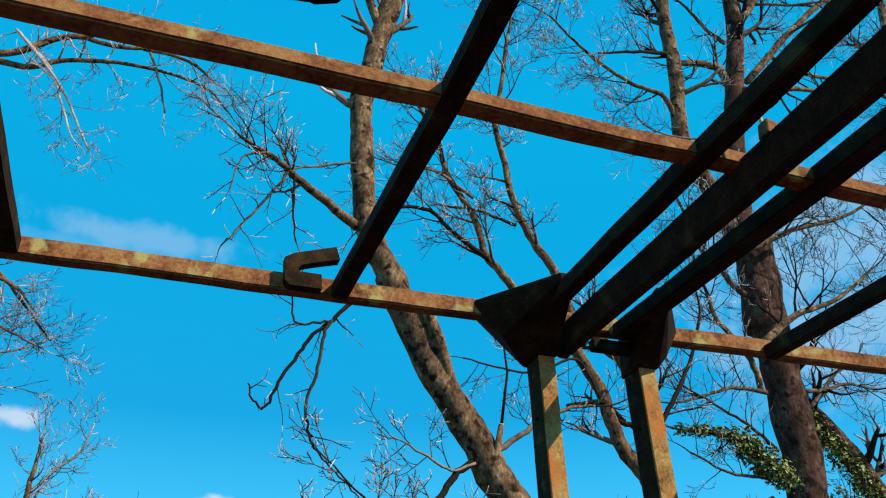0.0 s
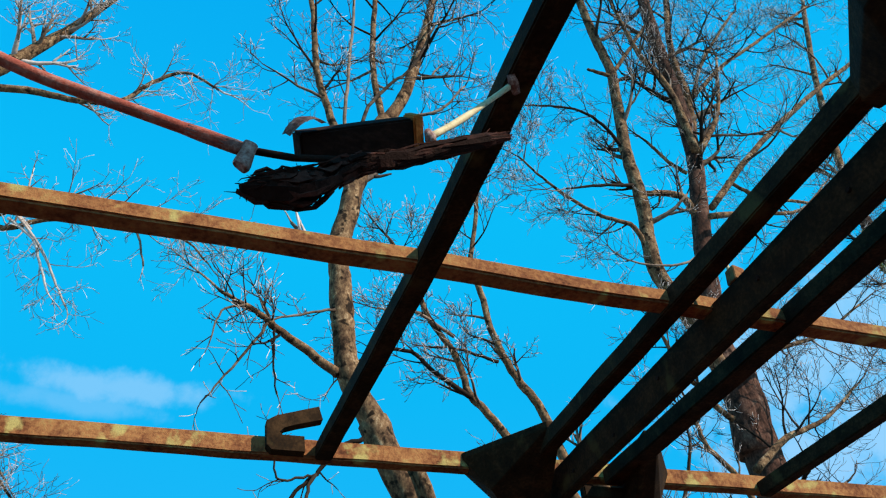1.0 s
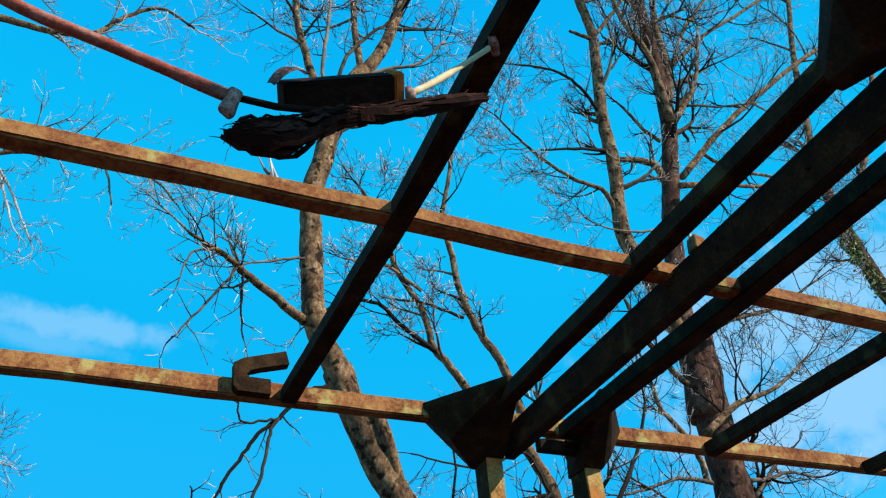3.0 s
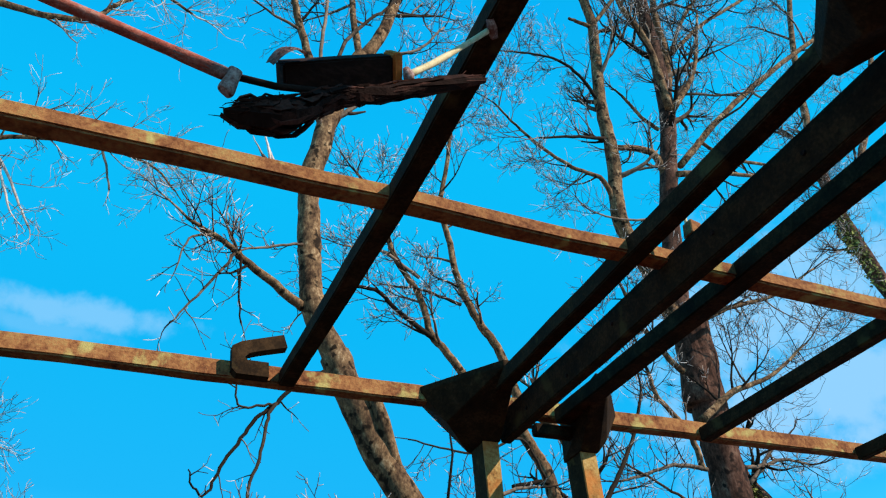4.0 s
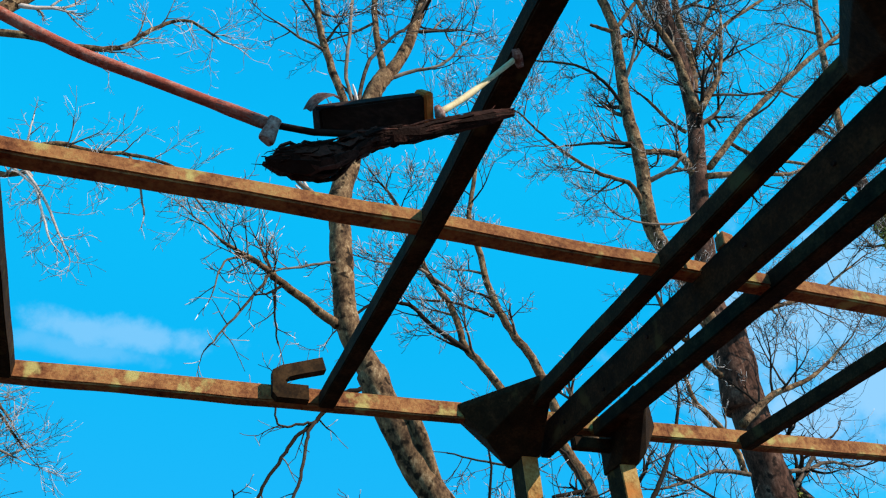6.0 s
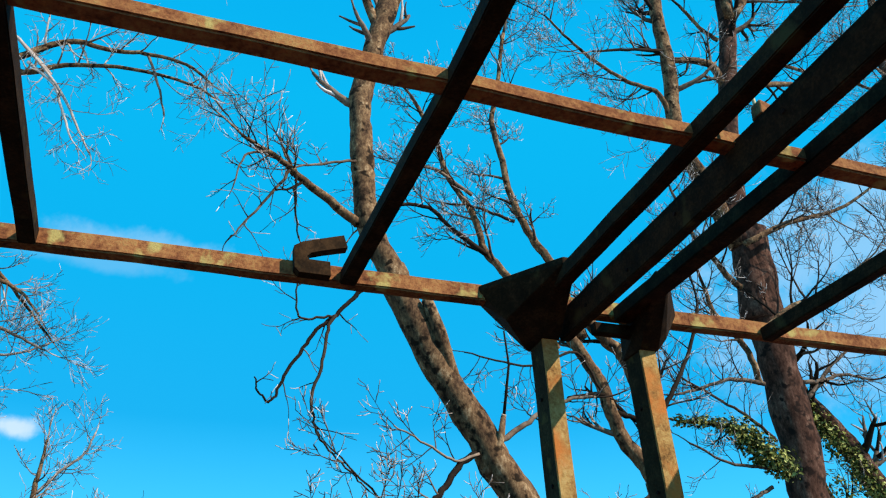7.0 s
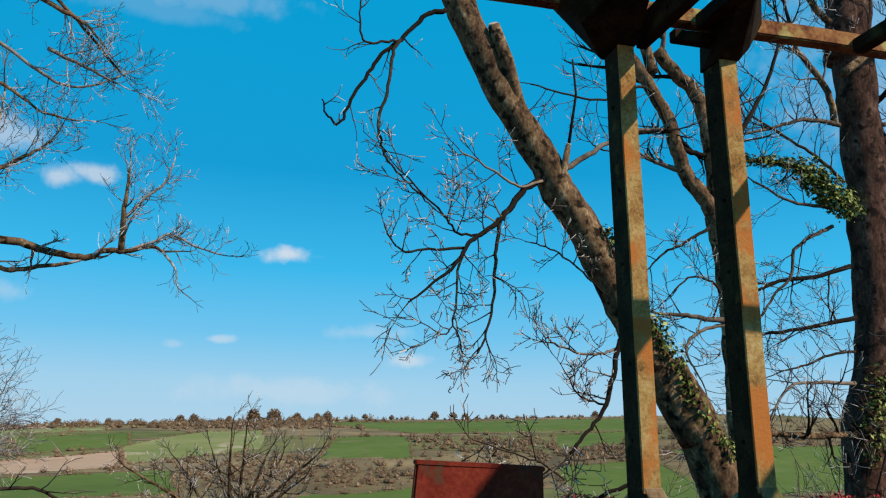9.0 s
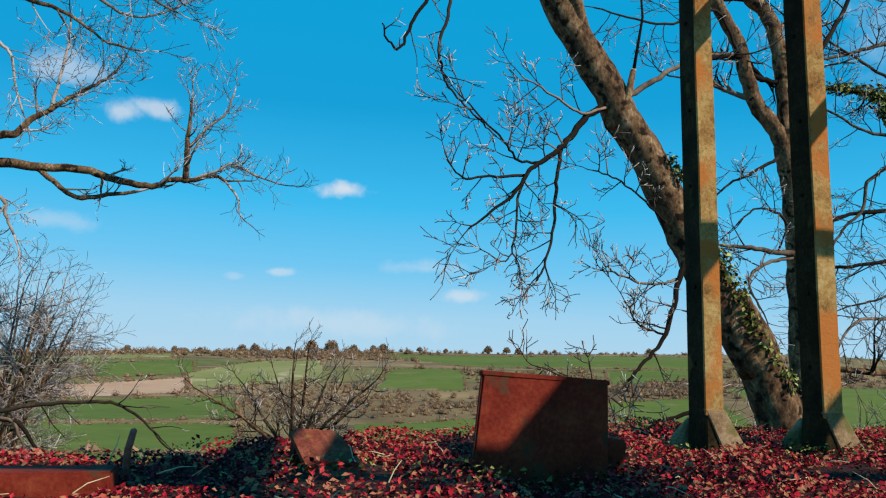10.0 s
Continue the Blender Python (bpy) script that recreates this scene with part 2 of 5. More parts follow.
    nt.links.new(near.outputs[0], fin.inputs[0]); nt.links.new(rim.outputs[0], fin.inputs[1]); nt.links.new(lit.outputs[0], fin.inputs[2])
    nt.links.new(fin.outputs[0], b.inputs["Base Color"])
    bp = nt.nodes.new("ShaderNodeBump")
    bp.inputs["Strength"].default_value, bp.inputs["Distance"].default_value = 0.5, 0.03
    nt.links.new(nf.outputs[0], bp.inputs["Height"]); nt.links.new(bp.outputs[0], b.inputs["Normal"])
    return m


FIELDS = fields()
GRASS = surface("pasture_grass", [(0.082, 0.107, 0.020), (0.108, 0.138, 0.027), (0.145, 0.165, 0.040)], 0.02, 0.25, 0.95, 0.0, stretch=(0.5, 1, 1), spots=((0.17, 0.15, 0.055), 0.06, 0.10))
LEY = surface("yellowed_grass", [(0.17, 0.18, 0.05), (0.22, 0.21, 0.065), (0.30, 0.25, 0.11)], 0.02, 0.25, 0.95, 0.0, stretch=(0.4, 1, 1), spots=((0.42, 0.31, 0.18), 0.05, 0.12))
STUBBLE = surface("pale_stubble", [(0.38, 0.20, 0.115), (0.48, 0.28, 0.17), (0.55, 0.36, 0.24)], 0.02, 0.25, 0.95, 0.0, stretch=(0.4, 1, 1))
# fields of the valley in plan: material, then their corners
PLOTS = [
    (1, ((-122, 486), (-65, 522), (-56, 456), (-100, 424))), (3, ((-150, 352), (-57, 438), (-44, 356), (-128, 318))), (1, ((-135, 318), (-26, 340), (-16, 270), (-105, 254))),
    (1, ((-105, 248), (-18, 260), (-12, 205), (-85, 202))), (1, ((-85, 196), (0, 200), (4, 120), (-60, 120))), (2, ((-60, 452), (-20, 530), (16, 532), (12, 424), (-48, 372))),
    (1, ((52, 452), (100, 478), (80, 370), (36, 374))), (1, ((20, 272), (70, 292), (60, 170), (10, 170))), (1, ((46, 602), (330, 612), (275, 504), (112, 504))),
    (1, ((198, 488), (268, 502), (240, 446), (166, 404))), (1, ((140, 346), (200, 362), (150, 190), (90, 190))), (1, ((228, 398), (370, 430), (260, 270), (190, 260))), (2, ((-230, 560), (-90, 600), (-80, 540), (-210, 500)))]


def plot_at(x, y):
    """Which field a place lies in; 0 for scrub and litter."""
    for k, ring in PLOTS:
        sides = [(b[0] - a[0]) * (y - a[1]) - (b[1] - a[1]) * (x - a[0]) for a, b in zip(ring, ring[1:] + ring[:1])]
        if max(sides) < 0 or min(sides) > 0:
            return k
    return 0



# ---- building helpers ----
def mesh_of(name, verts, faces, material, smooth=False):
    me = bpy.data.meshes.new(name)
    me.from_pydata([tuple(v) for v in verts], [], faces)
    me.materials.append(material)
    if smooth:
        me.polygons.foreach_set("use_smooth", [True] * len(me.polygons))
    me.update()
    return me


def part(name, bm, material, parent, label=""):
    me = bpy.data.meshes.new(name)
    bm.normal_update()
    bm.to_mesh(me)
    bm.free()
    me.materials.append(material)
    ob = new(name, me)
    ob.parent = parent
    return tagged(ob, label)


def bar(a, b, rough=0.003, bevel=0.006, cuts=10):
    """A square-edged bar between two corners, cut along its length, with worn edges."""
    bm = bmesh.new()
    bmesh.ops.create_cube(bm, size=1)
    size = [b[i] - a[i] for i in range(3)]
    for v in bm.verts:
        v.co = Vector([(a[i] + b[i]) / 2 + v.co[i] * size[i] for i in range(3)])
    bmesh.ops.bevel(bm, geom=bm.edges[:], offset=min(bevel, min(size) * 0.2), segments=2, affect="EDGES")
    ax = size.index(max(size))
    if cuts:
        long = [e for e in bm.edges if abs((e.verts[0].co - e.verts[1].co)[ax]) > size[ax] * 0.8]
        bmesh.ops.subdivide_edges(bm, edges=long, cuts=cuts)
        for v in bm.verts:
            v.co += rough * Vector((noise.noise(v.co * 3), noise.noise(v.co * 3 + Vector((9, 0, 0))), noise.noise(v.co * 3 + Vector((0, 9, 0)))))
    return bm


def hull(points, bevel=0.004):
    bm = bmesh.new()
    for p in points:
        bm.verts.new(p)
    out = bmesh.ops.convex_hull(bm, input=bm.verts[:])
    junk = [g for g in out["geom_interior"] + out["geom_unused"] if isinstance(g, bmesh.types.BMVert)]
    if junk:
        bmesh.ops.delete(bm, geom=list(set(junk)), context="VERTS")
    if bevel:
        bmesh.ops.bevel(bm, geom=bm.edges[:], offset=bevel, segments=1, affect="EDGES")
    return bm


class Wood:
    """Collects tapered tubes into one mesh."""

    def __init__(self):
        self.v, self.f = [], []
        self.tips, self.limbs = None, None

    def tube(self, pts, radii, sides=6, rough=0.0):
        base = len(self.v)
        n = len(pts)
        side = None
        for i, (p, r) in enumerate(zip(pts, radii)):
            d = (pts[min(i + 1, n - 1)] - pts[max(i - 1, 0)])
            d = d.normalized() if d.length > 1e-9 else Vector((0, 0, 1))
            ref = side if side is not None else (Vector((1, 0, 0)) if abs(d.x) < 0.8 else Vector((0, 1, 0)))
            side = (ref - d * ref.dot(d)).normalized()
            up = d.cross(side)
            for k in range(sides):
                a = 2 * math.pi * k / sides
                q = side * math.cos(a) + up * math.sin(a)
                rr = r * (1 + rough * noise.noise((p + q * 0.3) * 2.5) * 2) if rough else r
                self.v.append(p + q * rr)
        for i in range(n - 1):
            for k in range(sides):
                a, b = base + i * sides + k, base + i * sides + (k + 1) % sides
                self.f.append((a, b, b + sides, a + sides))
        self.f.append(tuple(range(base + sides - 1, base - 1, -1)))
        self.f.append(tuple(range(base + (n - 1) * sides, base + n * sides)))

    def link(self, name, material, parent=None, label=""):
        ob = new(name, mesh_of(name, self.v, self.f, material, True))
        ob.parent = parent
        return tagged(ob, label)


def curve_through(points, steps=5):
    """A smooth line through the points."""
    P = [Vector(p) for p in points]
    P = [P[0] * 2 - P[1]] + P + [P[-1] * 2 - P[-2]]
    out = []
    for i in range(1, len(P) - 2):
        a, b, c, d = P[i - 1:i + 3]
        for k in range(steps):
            t = k / steps
            out.append(0.5 * (2 * b + (c - a) * t + (2 * a - 5 * b + 4 * c - d) * t * t + (3 * b - a - 3 * c + d) * t ** 3))
    out.append(P[-2])
    return out


def rand_dir(rng):
    while True:
        v = Vector((rng.uniform(-1, 1), rng.uniform(-1, 1), rng.uniform(-1, 1)))
        if 0.05 < v.length < 1:
            return v.normalized()


def twig(w, rng, p, d, length, r, level, lift):
    """A crooked branch that forks into finer ones and turns up at its tips."""
    seg = 5 if level else 4
    pts, radii = [p], [r]
    kids = []
    for i in range(seg):
        d = (d + rand_dir(rng) * 0.21 + Vector((0, 0, lift * (0.5 + i / seg)))).normalized()
        p = p + d * length / seg * rng.uniform(0.8, 1.2)
        pts.append(p)
        radii.append(max(r * (1 - 0.66 * (i + 1) / seg), 0.0038))
        if level and i >= 1 and rng.random() < (0.95 if level > 1 else 0.75):
            kids.append((p, d, radii[-1]))
        if level > 1 and i >= 2 and rng.random() < 0.45:
            kids.append((p, d, radii[-1]))
    # the finest twigs go to the mesh that is painted pale as if sunlit
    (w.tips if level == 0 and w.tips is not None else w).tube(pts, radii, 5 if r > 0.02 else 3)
    for q, dd, rr in kids:
        nd = (dd + rand_dir(rng) * 0.95).normalized()
        twig(w, rng, q, nd, length * rng.uniform(0.38, 0.66), rr * 0.78, level - 1, lift)


def limb(w, t, rng, points, r0, r1, sides=8, count=6, length=0.9, level=2, start=0.25, lift=0.12, wobble=0.010, rough=0.06, end=True):
    """A limb along the points, with branches growing from it into t."""
    pts = curve_through(points, 5)
    n = len(pts)
    pts = [p + rand_dir(rng) * wobble * (0 < i < n - 1) for i, p in enumerate(pts)]
    radii = [r0 + (r1 - r0) * i / (n - 1) for i in range(n)]
    bough = w if w.limbs is None or r0 >= 0.2 else t
    if bough is t and r0 >= 0.045:
        bough = Wood()
        w.limbs.append(bough)
    bough.tube(pts, radii, sides, rough)
    for k in range(int(count * (1.35 if length >= 0.7 else 1.0))):
        f = start + (1 - start) * (k + rng.random()) / count
        i = min(n - 2, int(f * (n - 1)))
        d = (pts[i + 1] - pts[i]).normalized()
        side = rand_dir(rng)
        side = (side - d * side.dot(d)).normalized()
        side.y *= 0.7
        twig(t, rng, pts[i], (d * 0.55 + side).normalized(), length * rng.uniform(0.55, 1.15), max(radii[i] * 0.46, 0.008), level, lift)
    if end:
        twig(t, rng, pts[-1], (pts[-1] - pts[-2]).normalized(), length, max(r1 * 0.9, 0.004), level, lift)


def leaves(rng, spots, size, cup=0.25):
    """Many small folded leaves at the spots (place, normal)."""
    v, f = [], []
    for p, n in spots:
        a = rand_dir(rng)
        n = (n + rand_dir(rng) * 0.8).normalized()
        a = (a - n * a.dot(n)).normalized()
        b = n.cross(a)
        s = size * rng.uniform(0.5, 1.3)
        k = len(v)
        v += [p - a * s, p + b * s * 0.62 + n * s * cup, p + a * s, p - b * s * 0.62 + n * s * cup]
        f += [(k, k + 1, k + 2), (k, k + 2, k + 3)]
    return v, f


def empty(name, at, label, category, group="", kind=""):
    ob = new(name)
    ob.location = at
    ob.empty_display_size = 0.1
    bpy.context.view_layer.update()
    return tagged(ob, label, category, group, kind)


def settle(thing):
    """Parts were built in world places: bring them under their thing without moving them."""
    base = Matrix.Translation(thing.location)
    for ob in thing.children:
        ob.matrix_parent_inverse = base.inverted()


# ---- ground ----
def rim_y(x):
    return 4.75 + 0.55 * max(-1.0, min(1.0, (x - 1.4) / 1.6)) - 0.15 * max(0.0, -x)


def height(x, y):
    e = y - rim_y(x)
    bump = 0.05 * noise.noise(Vector((x * 1.1, y * 1.1, 0))) + 0.03 * noise.noise(Vector((x * 3.3, y * 3.3, 4)))
    near = 0.0 + bump - 0.03 * max(0.0, 1.5 - x)
    if e <= 0:
        return near
    slope = -1.5 * (1 - math.exp(-e * 0.8)) - 0.1645 * min(e, 150) + 0.03 * max(0.0, min(e - 150, 80))
    wave = 1.6 * noise.noise(Vector((x / 70, y / 70, 1))) * min(1, e / 60)
    z = near * math.exp(-e) + slope + wave
    top = 0.8 + 0.03 * max(-260.0, min(x, 420.0)) + 3.0 * noise.noise(Vector((x / 130, 0, 3)))
    f = max(0.0, min(1.0, (y - 235) / 415))
    f = f * f * (3 - 2 * f) * 0.45 + f * 0.55
    z = z + (top - z) * f
    z += 14 * f * (1 - f) * noise.noise(Vector((x / 150, y / 110, 8)))
    return z - 0.05 * max(0.0, y - 655)


def build_ground():
    ys = [-9 + 0.5 * i for i in range(20)] + [1 + 0.09 * i for i in range(66)]
    y = ys[-1]
    while y < 1100:
        y += 0.16 + (0.028 if y < 100 else 0.016) * (y - 5)
        ys.append(y)
    us = [i / 150 for i in range(-150, 151)]
    v, f = [], []
    for y in ys:
        wid = 11 if y < 6 else 11 + (y - 6) * 1.25
        for u in us:
            x = 1.5 + wid * (0.55 * u + 0.45 * u ** 3)
            v.append((x, y, height(x, y)))
    n = len(us)
    for i in range(len(ys) - 1):
        for k in range(n - 1):
            a = i * n + k
            f.append((a, a + 1, a + n + 1, a + n))
    me = mesh_of("ground", v, f, FIELDS, True)
    for m in (GRASS, LEY, STUBBLE):
        me.materials.append(m)
    me.polygons.foreach_set("material_index", [plot_at(v[q[0]][0], v[q[0]][1]) if v[q[0]][1] > 100 else 0 for q in f])
    return tagged(new("ground", me), "leaf-strewn bank falling to green valley fields with hedges", "ground", kind="structure")


build_ground()

rng = random.Random(5)


# ---- steel frame of the roof ----
frame_thing = empty("open_shed", (2.5, 4.2, 0), "bare rusty steel shed skeleton standing on paired posts", "shed")


def sloped(bm, k=-0.0125):
    for v in bm.verts:
        v.co.z += k * v.co.x
    return bm


for y0, lo, hi, k, label in ((2.48, 2.737, 2.808, -0.0125, "rusty orange cross rail with lichen"), (4.12, 2.722, 2.823, 0.001, "rusty orange eaves rail with lichen"), (0.62, 2.76, 2.84, -0.0125, "")):
    part("rail", sloped(bar((-0.9, y0, lo), (6.2, y0 + 0.088, hi), 0.006, 0.009, 90), k), RUST, frame_thing, label)
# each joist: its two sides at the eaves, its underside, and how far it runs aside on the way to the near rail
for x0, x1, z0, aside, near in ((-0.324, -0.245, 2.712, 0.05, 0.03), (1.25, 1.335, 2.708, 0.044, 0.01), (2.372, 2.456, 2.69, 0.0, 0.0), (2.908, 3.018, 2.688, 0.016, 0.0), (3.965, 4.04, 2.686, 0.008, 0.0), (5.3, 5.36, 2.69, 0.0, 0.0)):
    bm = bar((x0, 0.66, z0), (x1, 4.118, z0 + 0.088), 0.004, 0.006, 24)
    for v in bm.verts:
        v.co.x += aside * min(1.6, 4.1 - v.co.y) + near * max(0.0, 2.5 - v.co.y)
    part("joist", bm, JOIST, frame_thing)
tie = part("tie_beam", bar((2.574, 0.5, 2.56), (2.638, 4.2, 2.735), 0.004, 0.006, 24), JOIST, frame_thing, "deep rusty tie beam with dark holes along it")
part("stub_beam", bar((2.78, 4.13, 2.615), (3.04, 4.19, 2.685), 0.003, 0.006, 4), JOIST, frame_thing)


def disc(at, normal, r, depth):
    bm = bmesh.new()
    bmesh.ops.create_cone(bm, cap_ends=True, segments=10, radius1=r, radius2=r * 0.9, depth=depth)
    q = Vector(normal).to_track_quat("Z", "Y").to_matrix().to_4x4()
    bmesh.ops.transform(bm, matrix=Matrix.Translation(at) @ q, verts=bm.verts[:])
    return bm


# raised dark discs stand in for the dark inside of the tie's holes
for y in (1.2, 1.7, 2.2, 2.95, 3.4, 3.85):
    part("bolt", disc((2.573, y, 2.63 + 0.03 * math.sin(y * 9)), (-1, 0, 0), 0.011, 0.012), DARK, tie)


def post(x0, x1, y0, y1):
    """One upright with a splayed foot and dark discs for the holes in its inner face."""
    def lean(bm):
        for v in bm.verts:
            v.co.x -= 0.02 * v.co.z
        return bm

    # Body colour carries the shade of the unlit side; the front flange stays bright.
    p = part("post", lean(bar((x0 + 0.004, y0 + 0.008, 0.16), (x1 - 0.003, y1, 2.56), 0.004, 0.009, 20)), SHADED_SIDE, frame_thing, "hollow steel post, painted dark for its shaded side")
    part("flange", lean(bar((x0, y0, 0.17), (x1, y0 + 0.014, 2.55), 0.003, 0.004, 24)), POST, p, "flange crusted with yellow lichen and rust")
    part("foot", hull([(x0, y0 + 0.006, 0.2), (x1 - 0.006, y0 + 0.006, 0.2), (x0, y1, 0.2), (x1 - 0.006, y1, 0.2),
                       (x0 + 0.002, y0 + 0.004, -0.10), (x1 + 0.15, y0 + 0.004, -0.10), (x0 + 0.002, y1 + 0.02, -0.10), (x1 + 0.15, y1 + 0.02, -0.10), (x1 + 0.06, y1, 0.06)], 0.006), SHADED_SIDE, p, "splayed foot of the post")
    toe = [(x0 - 0.002, -0.002, 0.2), (x1 + 0.002, -0.002, 0.2), (x0 + 0.075, -0.008, 0.06), (x1 + 0.075, -0.008, 0.06), (x0 + 0.13, -0.012, -0.1), (x1 + 0.18, -0.012, -0.1)]
    part("toe", hull([(x - 0.02 * max(0.0, z), y0 + d + e, z) for x, d, z in toe for e in (0.0, 0.03)], 0.004), MOSS, p, "splayed end of the flange")
    part("moss_pad", hull([(x1 + 0.05, y0 - 0.02, -0.1), (x1 + 0.21, y0 - 0.03, -0.1), (x1 + 0.23, y0 + 0.12, -0.1), (x1 + 0.1, y0 + 0.02, 0.055), (x1 + 0.15, y0 + 0.08, 0.03), (x1 + 0.06, y1, -0.1)], 0.012), MOSS, p, "moss gathered at the foot")
    st = empty("stone", (x0 - 0.02, y1 + 0.06, -0.05), "pale mossy stone leaning against post foot", "stone", "post stones")
    part("body", hull([(x0 - 0.10, y1 + 0.02, -0.08), (x0 + 0.08, y1 + 0.02, -0.08), (x0 - 0.11, y1 + 0.12, -0.08), (x0 + 0.1, y1 + 0.12, -0.08), (x0 + 0.02, y1 + 0.03, 0.14), (x0 + 0.07, y1 + 0.1, 0.17), (x0 - 0.06, y1 + 0.06, 0.06)], 0.012), MOSS, st)
    settle(st)
    for z in (0.42, 0.8, 1.32, 1.72, 2.2):
        part("bolt", disc((x0 + 0.002 - 0.02 * z, (y0 + y1) / 2 + 0.02 * math.sin(z * 7), z), (-1, 0, 0), 0.011, 0.014), DARK, p)
    return p


def capital(px0, px1, y0, y1, tip, jx0, jx1, front):
    """The bracket between post head, rail and joist, drawn in to the post."""
    top = 2.812
    inner = tip + (0.11 if tip < px0 else -0.11)
    pts = [(tip, y0 - 0.005, top), (tip, y1 - 0.05, top), (tip, y0 - 0.005, top - 0.03), (jx0, front, top), (jx1, front, top), (jx0, front, top - 0.04), (jx1, front, top - 0.04),
           (inner + (0.02 if tip < px0 else -0.02), y0 - 0.05, 2.59), (px0 - 0.008, y0 - 0.01, 2.53), (px1 + 0.008, y0 - 0.01, 2.53), (px0 - 0.008, y1 + 0.01, 2.53), (px1 + 0.008, y1 + 0.01, 2.53),
           (px0, y1, top), (px1, y1, top), (px1 if tip < px0 else px0, y0, top)]
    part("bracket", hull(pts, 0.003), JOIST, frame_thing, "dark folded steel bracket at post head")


post(2.475, 2.570, 4.125, 4.31)
post(3.110, 3.215, 4.125, 4.31)
capital(2.425, 2.520, 4.12, 4.31, 2.055, 2.372, 2.452, 3.68)
capital(3.060, 3.165, 4.12, 4.31, 3.345, 2.945, 3.022, 3.68)
for x0, x1 in ((2.475, 2.57), (3.11, 3.21)):
    post(x0, x1, 0.52, 0.70)
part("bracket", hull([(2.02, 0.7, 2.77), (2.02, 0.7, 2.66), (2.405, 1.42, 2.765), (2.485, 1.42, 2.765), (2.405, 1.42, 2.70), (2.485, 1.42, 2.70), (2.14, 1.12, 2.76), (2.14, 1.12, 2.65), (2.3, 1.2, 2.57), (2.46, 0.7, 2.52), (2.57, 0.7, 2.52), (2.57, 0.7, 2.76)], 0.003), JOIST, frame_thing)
# unseen sheet, added to cast the diagonal shadow on the rusted plate
sheet = bmesh.new()
cols_ = 44
rows_ = []
for k in range(cols_ + 1):
    x = 3.54 + 0.54 * k / cols_
    z = 2.845 - 0.0155 * x + 0.018 * math.sin(2 * math.pi * k / 4)
    rows_.append([sheet.verts.new((x, y, z + 0.004 * math.sin(k))) for y in (-0.35, 0.3, 1.0, 1.75)])
for a, b in zip(rows_, rows_[1:]):
    for k in range(3):
        sheet.faces.new((a[k], b[k], b[k + 1], a[k + 1]))
bmesh.ops.solidify(sheet, geom=sheet.faces[:], thickness=0.003)
part("roof_sheet", sheet, RUST, frame_thing, "unseen corrugated sheet added to shade the plate")
# bent strap on the eaves rail
strap = bmesh.new()
inner = [(1.18, 2.80), (1.07, 2.80), (1.054, 2.816), (1.078, 2.842), (1.137, 2.864), (1.272, 2.905)]
outer = [(1.188, 2.717), (1.02, 2.717), (0.994, 2.745), (0.983, 2.872), (1.03, 2.905), (1.248, 2.978)]
rings = []
for (xo, zo), (xi, zi) in zip(outer, inner):
    rings.append([strap.verts.new((xo, 4.05, zo)), strap.verts.new((xi, 4.05, zi)), strap.verts.new((xi, 4.115, zi)), strap.verts.new((xo, 4.115, zo))])
for a, b in zip(rings, rings[1:]):
    for k in range(4):
        strap.faces.new((a[k], a[(k + 1) % 4], b[(k + 1) % 4], b[k]))
strap.faces.new(rings[0][::-1]); strap.faces.new(rings[-1])
bmesh.ops.recalc_face_normals(strap, faces=strap.faces[:])
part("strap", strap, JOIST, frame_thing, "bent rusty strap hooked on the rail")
settle(frame_thing)
for p in frame_thing.children:
    for c in p.children:
        c.matrix_parent_inverse = Matrix.Identity(4)

# ---- what hangs under the frame ----
rod = empty("hanging_rod", (0.6255, 1.446, 2.048), "rusty red rod with a pale collar hung below the frame", "rod")
w = Wood()
w.tube(curve_through([(-0.16, 1.41, 2.76), (-0.14, 1.41, 2.46), (-0.04, 1.42, 2.27), (0.2085, 1.438, 2.154), (0.4155, 1.444, 2.102), (0.6255, 1.446, 2.049)], 6), [0.0125] * 28 + [0.0145, 0.0145, 0.0125], 10, 0.06)
w.link("shaft", ROD, rod, "rust-red shaft with flaking paint")
w = Wood()
w.tube(curve_through([(0.5305, 1.445, 2.073), (0.5855, 1.446, 2.059), (0.6335, 1.446, 2.047)], 4), [0.0133, 0.0142, 0.0146, 0.0148, 0.015, 0.015, 0.0152, 0.0152, 0.0145], 10, 0.1)
w.link("sleeve", PALE, rod, "flaked pale sleeve at the rod end")
w = Wood()
w.tube(curve_through([(0.6495, 1.435, 2.058), (0.648, 1.437, 2.054), (0.6425, 1.446, 2.032), (0.6365, 1.453, 2.009), (0.6345, 1.454, 2.005)], 3), [0.006, 0.0105, 0.013, 0.014, 0.0135, 0.0138, 0.0145, 0.0155, 0.0165, 0.0165, 0.0155, 0.013, 0.008], 14, 0.1)
w.link("collar", PALE, rod, "pale worn collar")
w = Wood()
w.tube([Vector((0.6405, 1.446, 2.048)), Vector((0.7305, 1.448, 2.051)), Vector((0.8155, 1.453, 2.073))], [0.0075] * 3, 8)
w.link("pin", DARK, rod)
settle(rod)

block = empty("wooden_block", (0.8745, 1.446, 2.138), "dark old timber block jammed between rod and cane", "wood block")
u = Vector((0.253, -0.02, 0.100)).normalized()
nrm = Vector((0.0, -0.55, -0.83))
nrm = (nrm - u * nrm.dot(u)).normalized()
vv = nrm.cross(u)
if vv.z < 0:
    vv = -vv
mtx = Matrix.Identity(4)
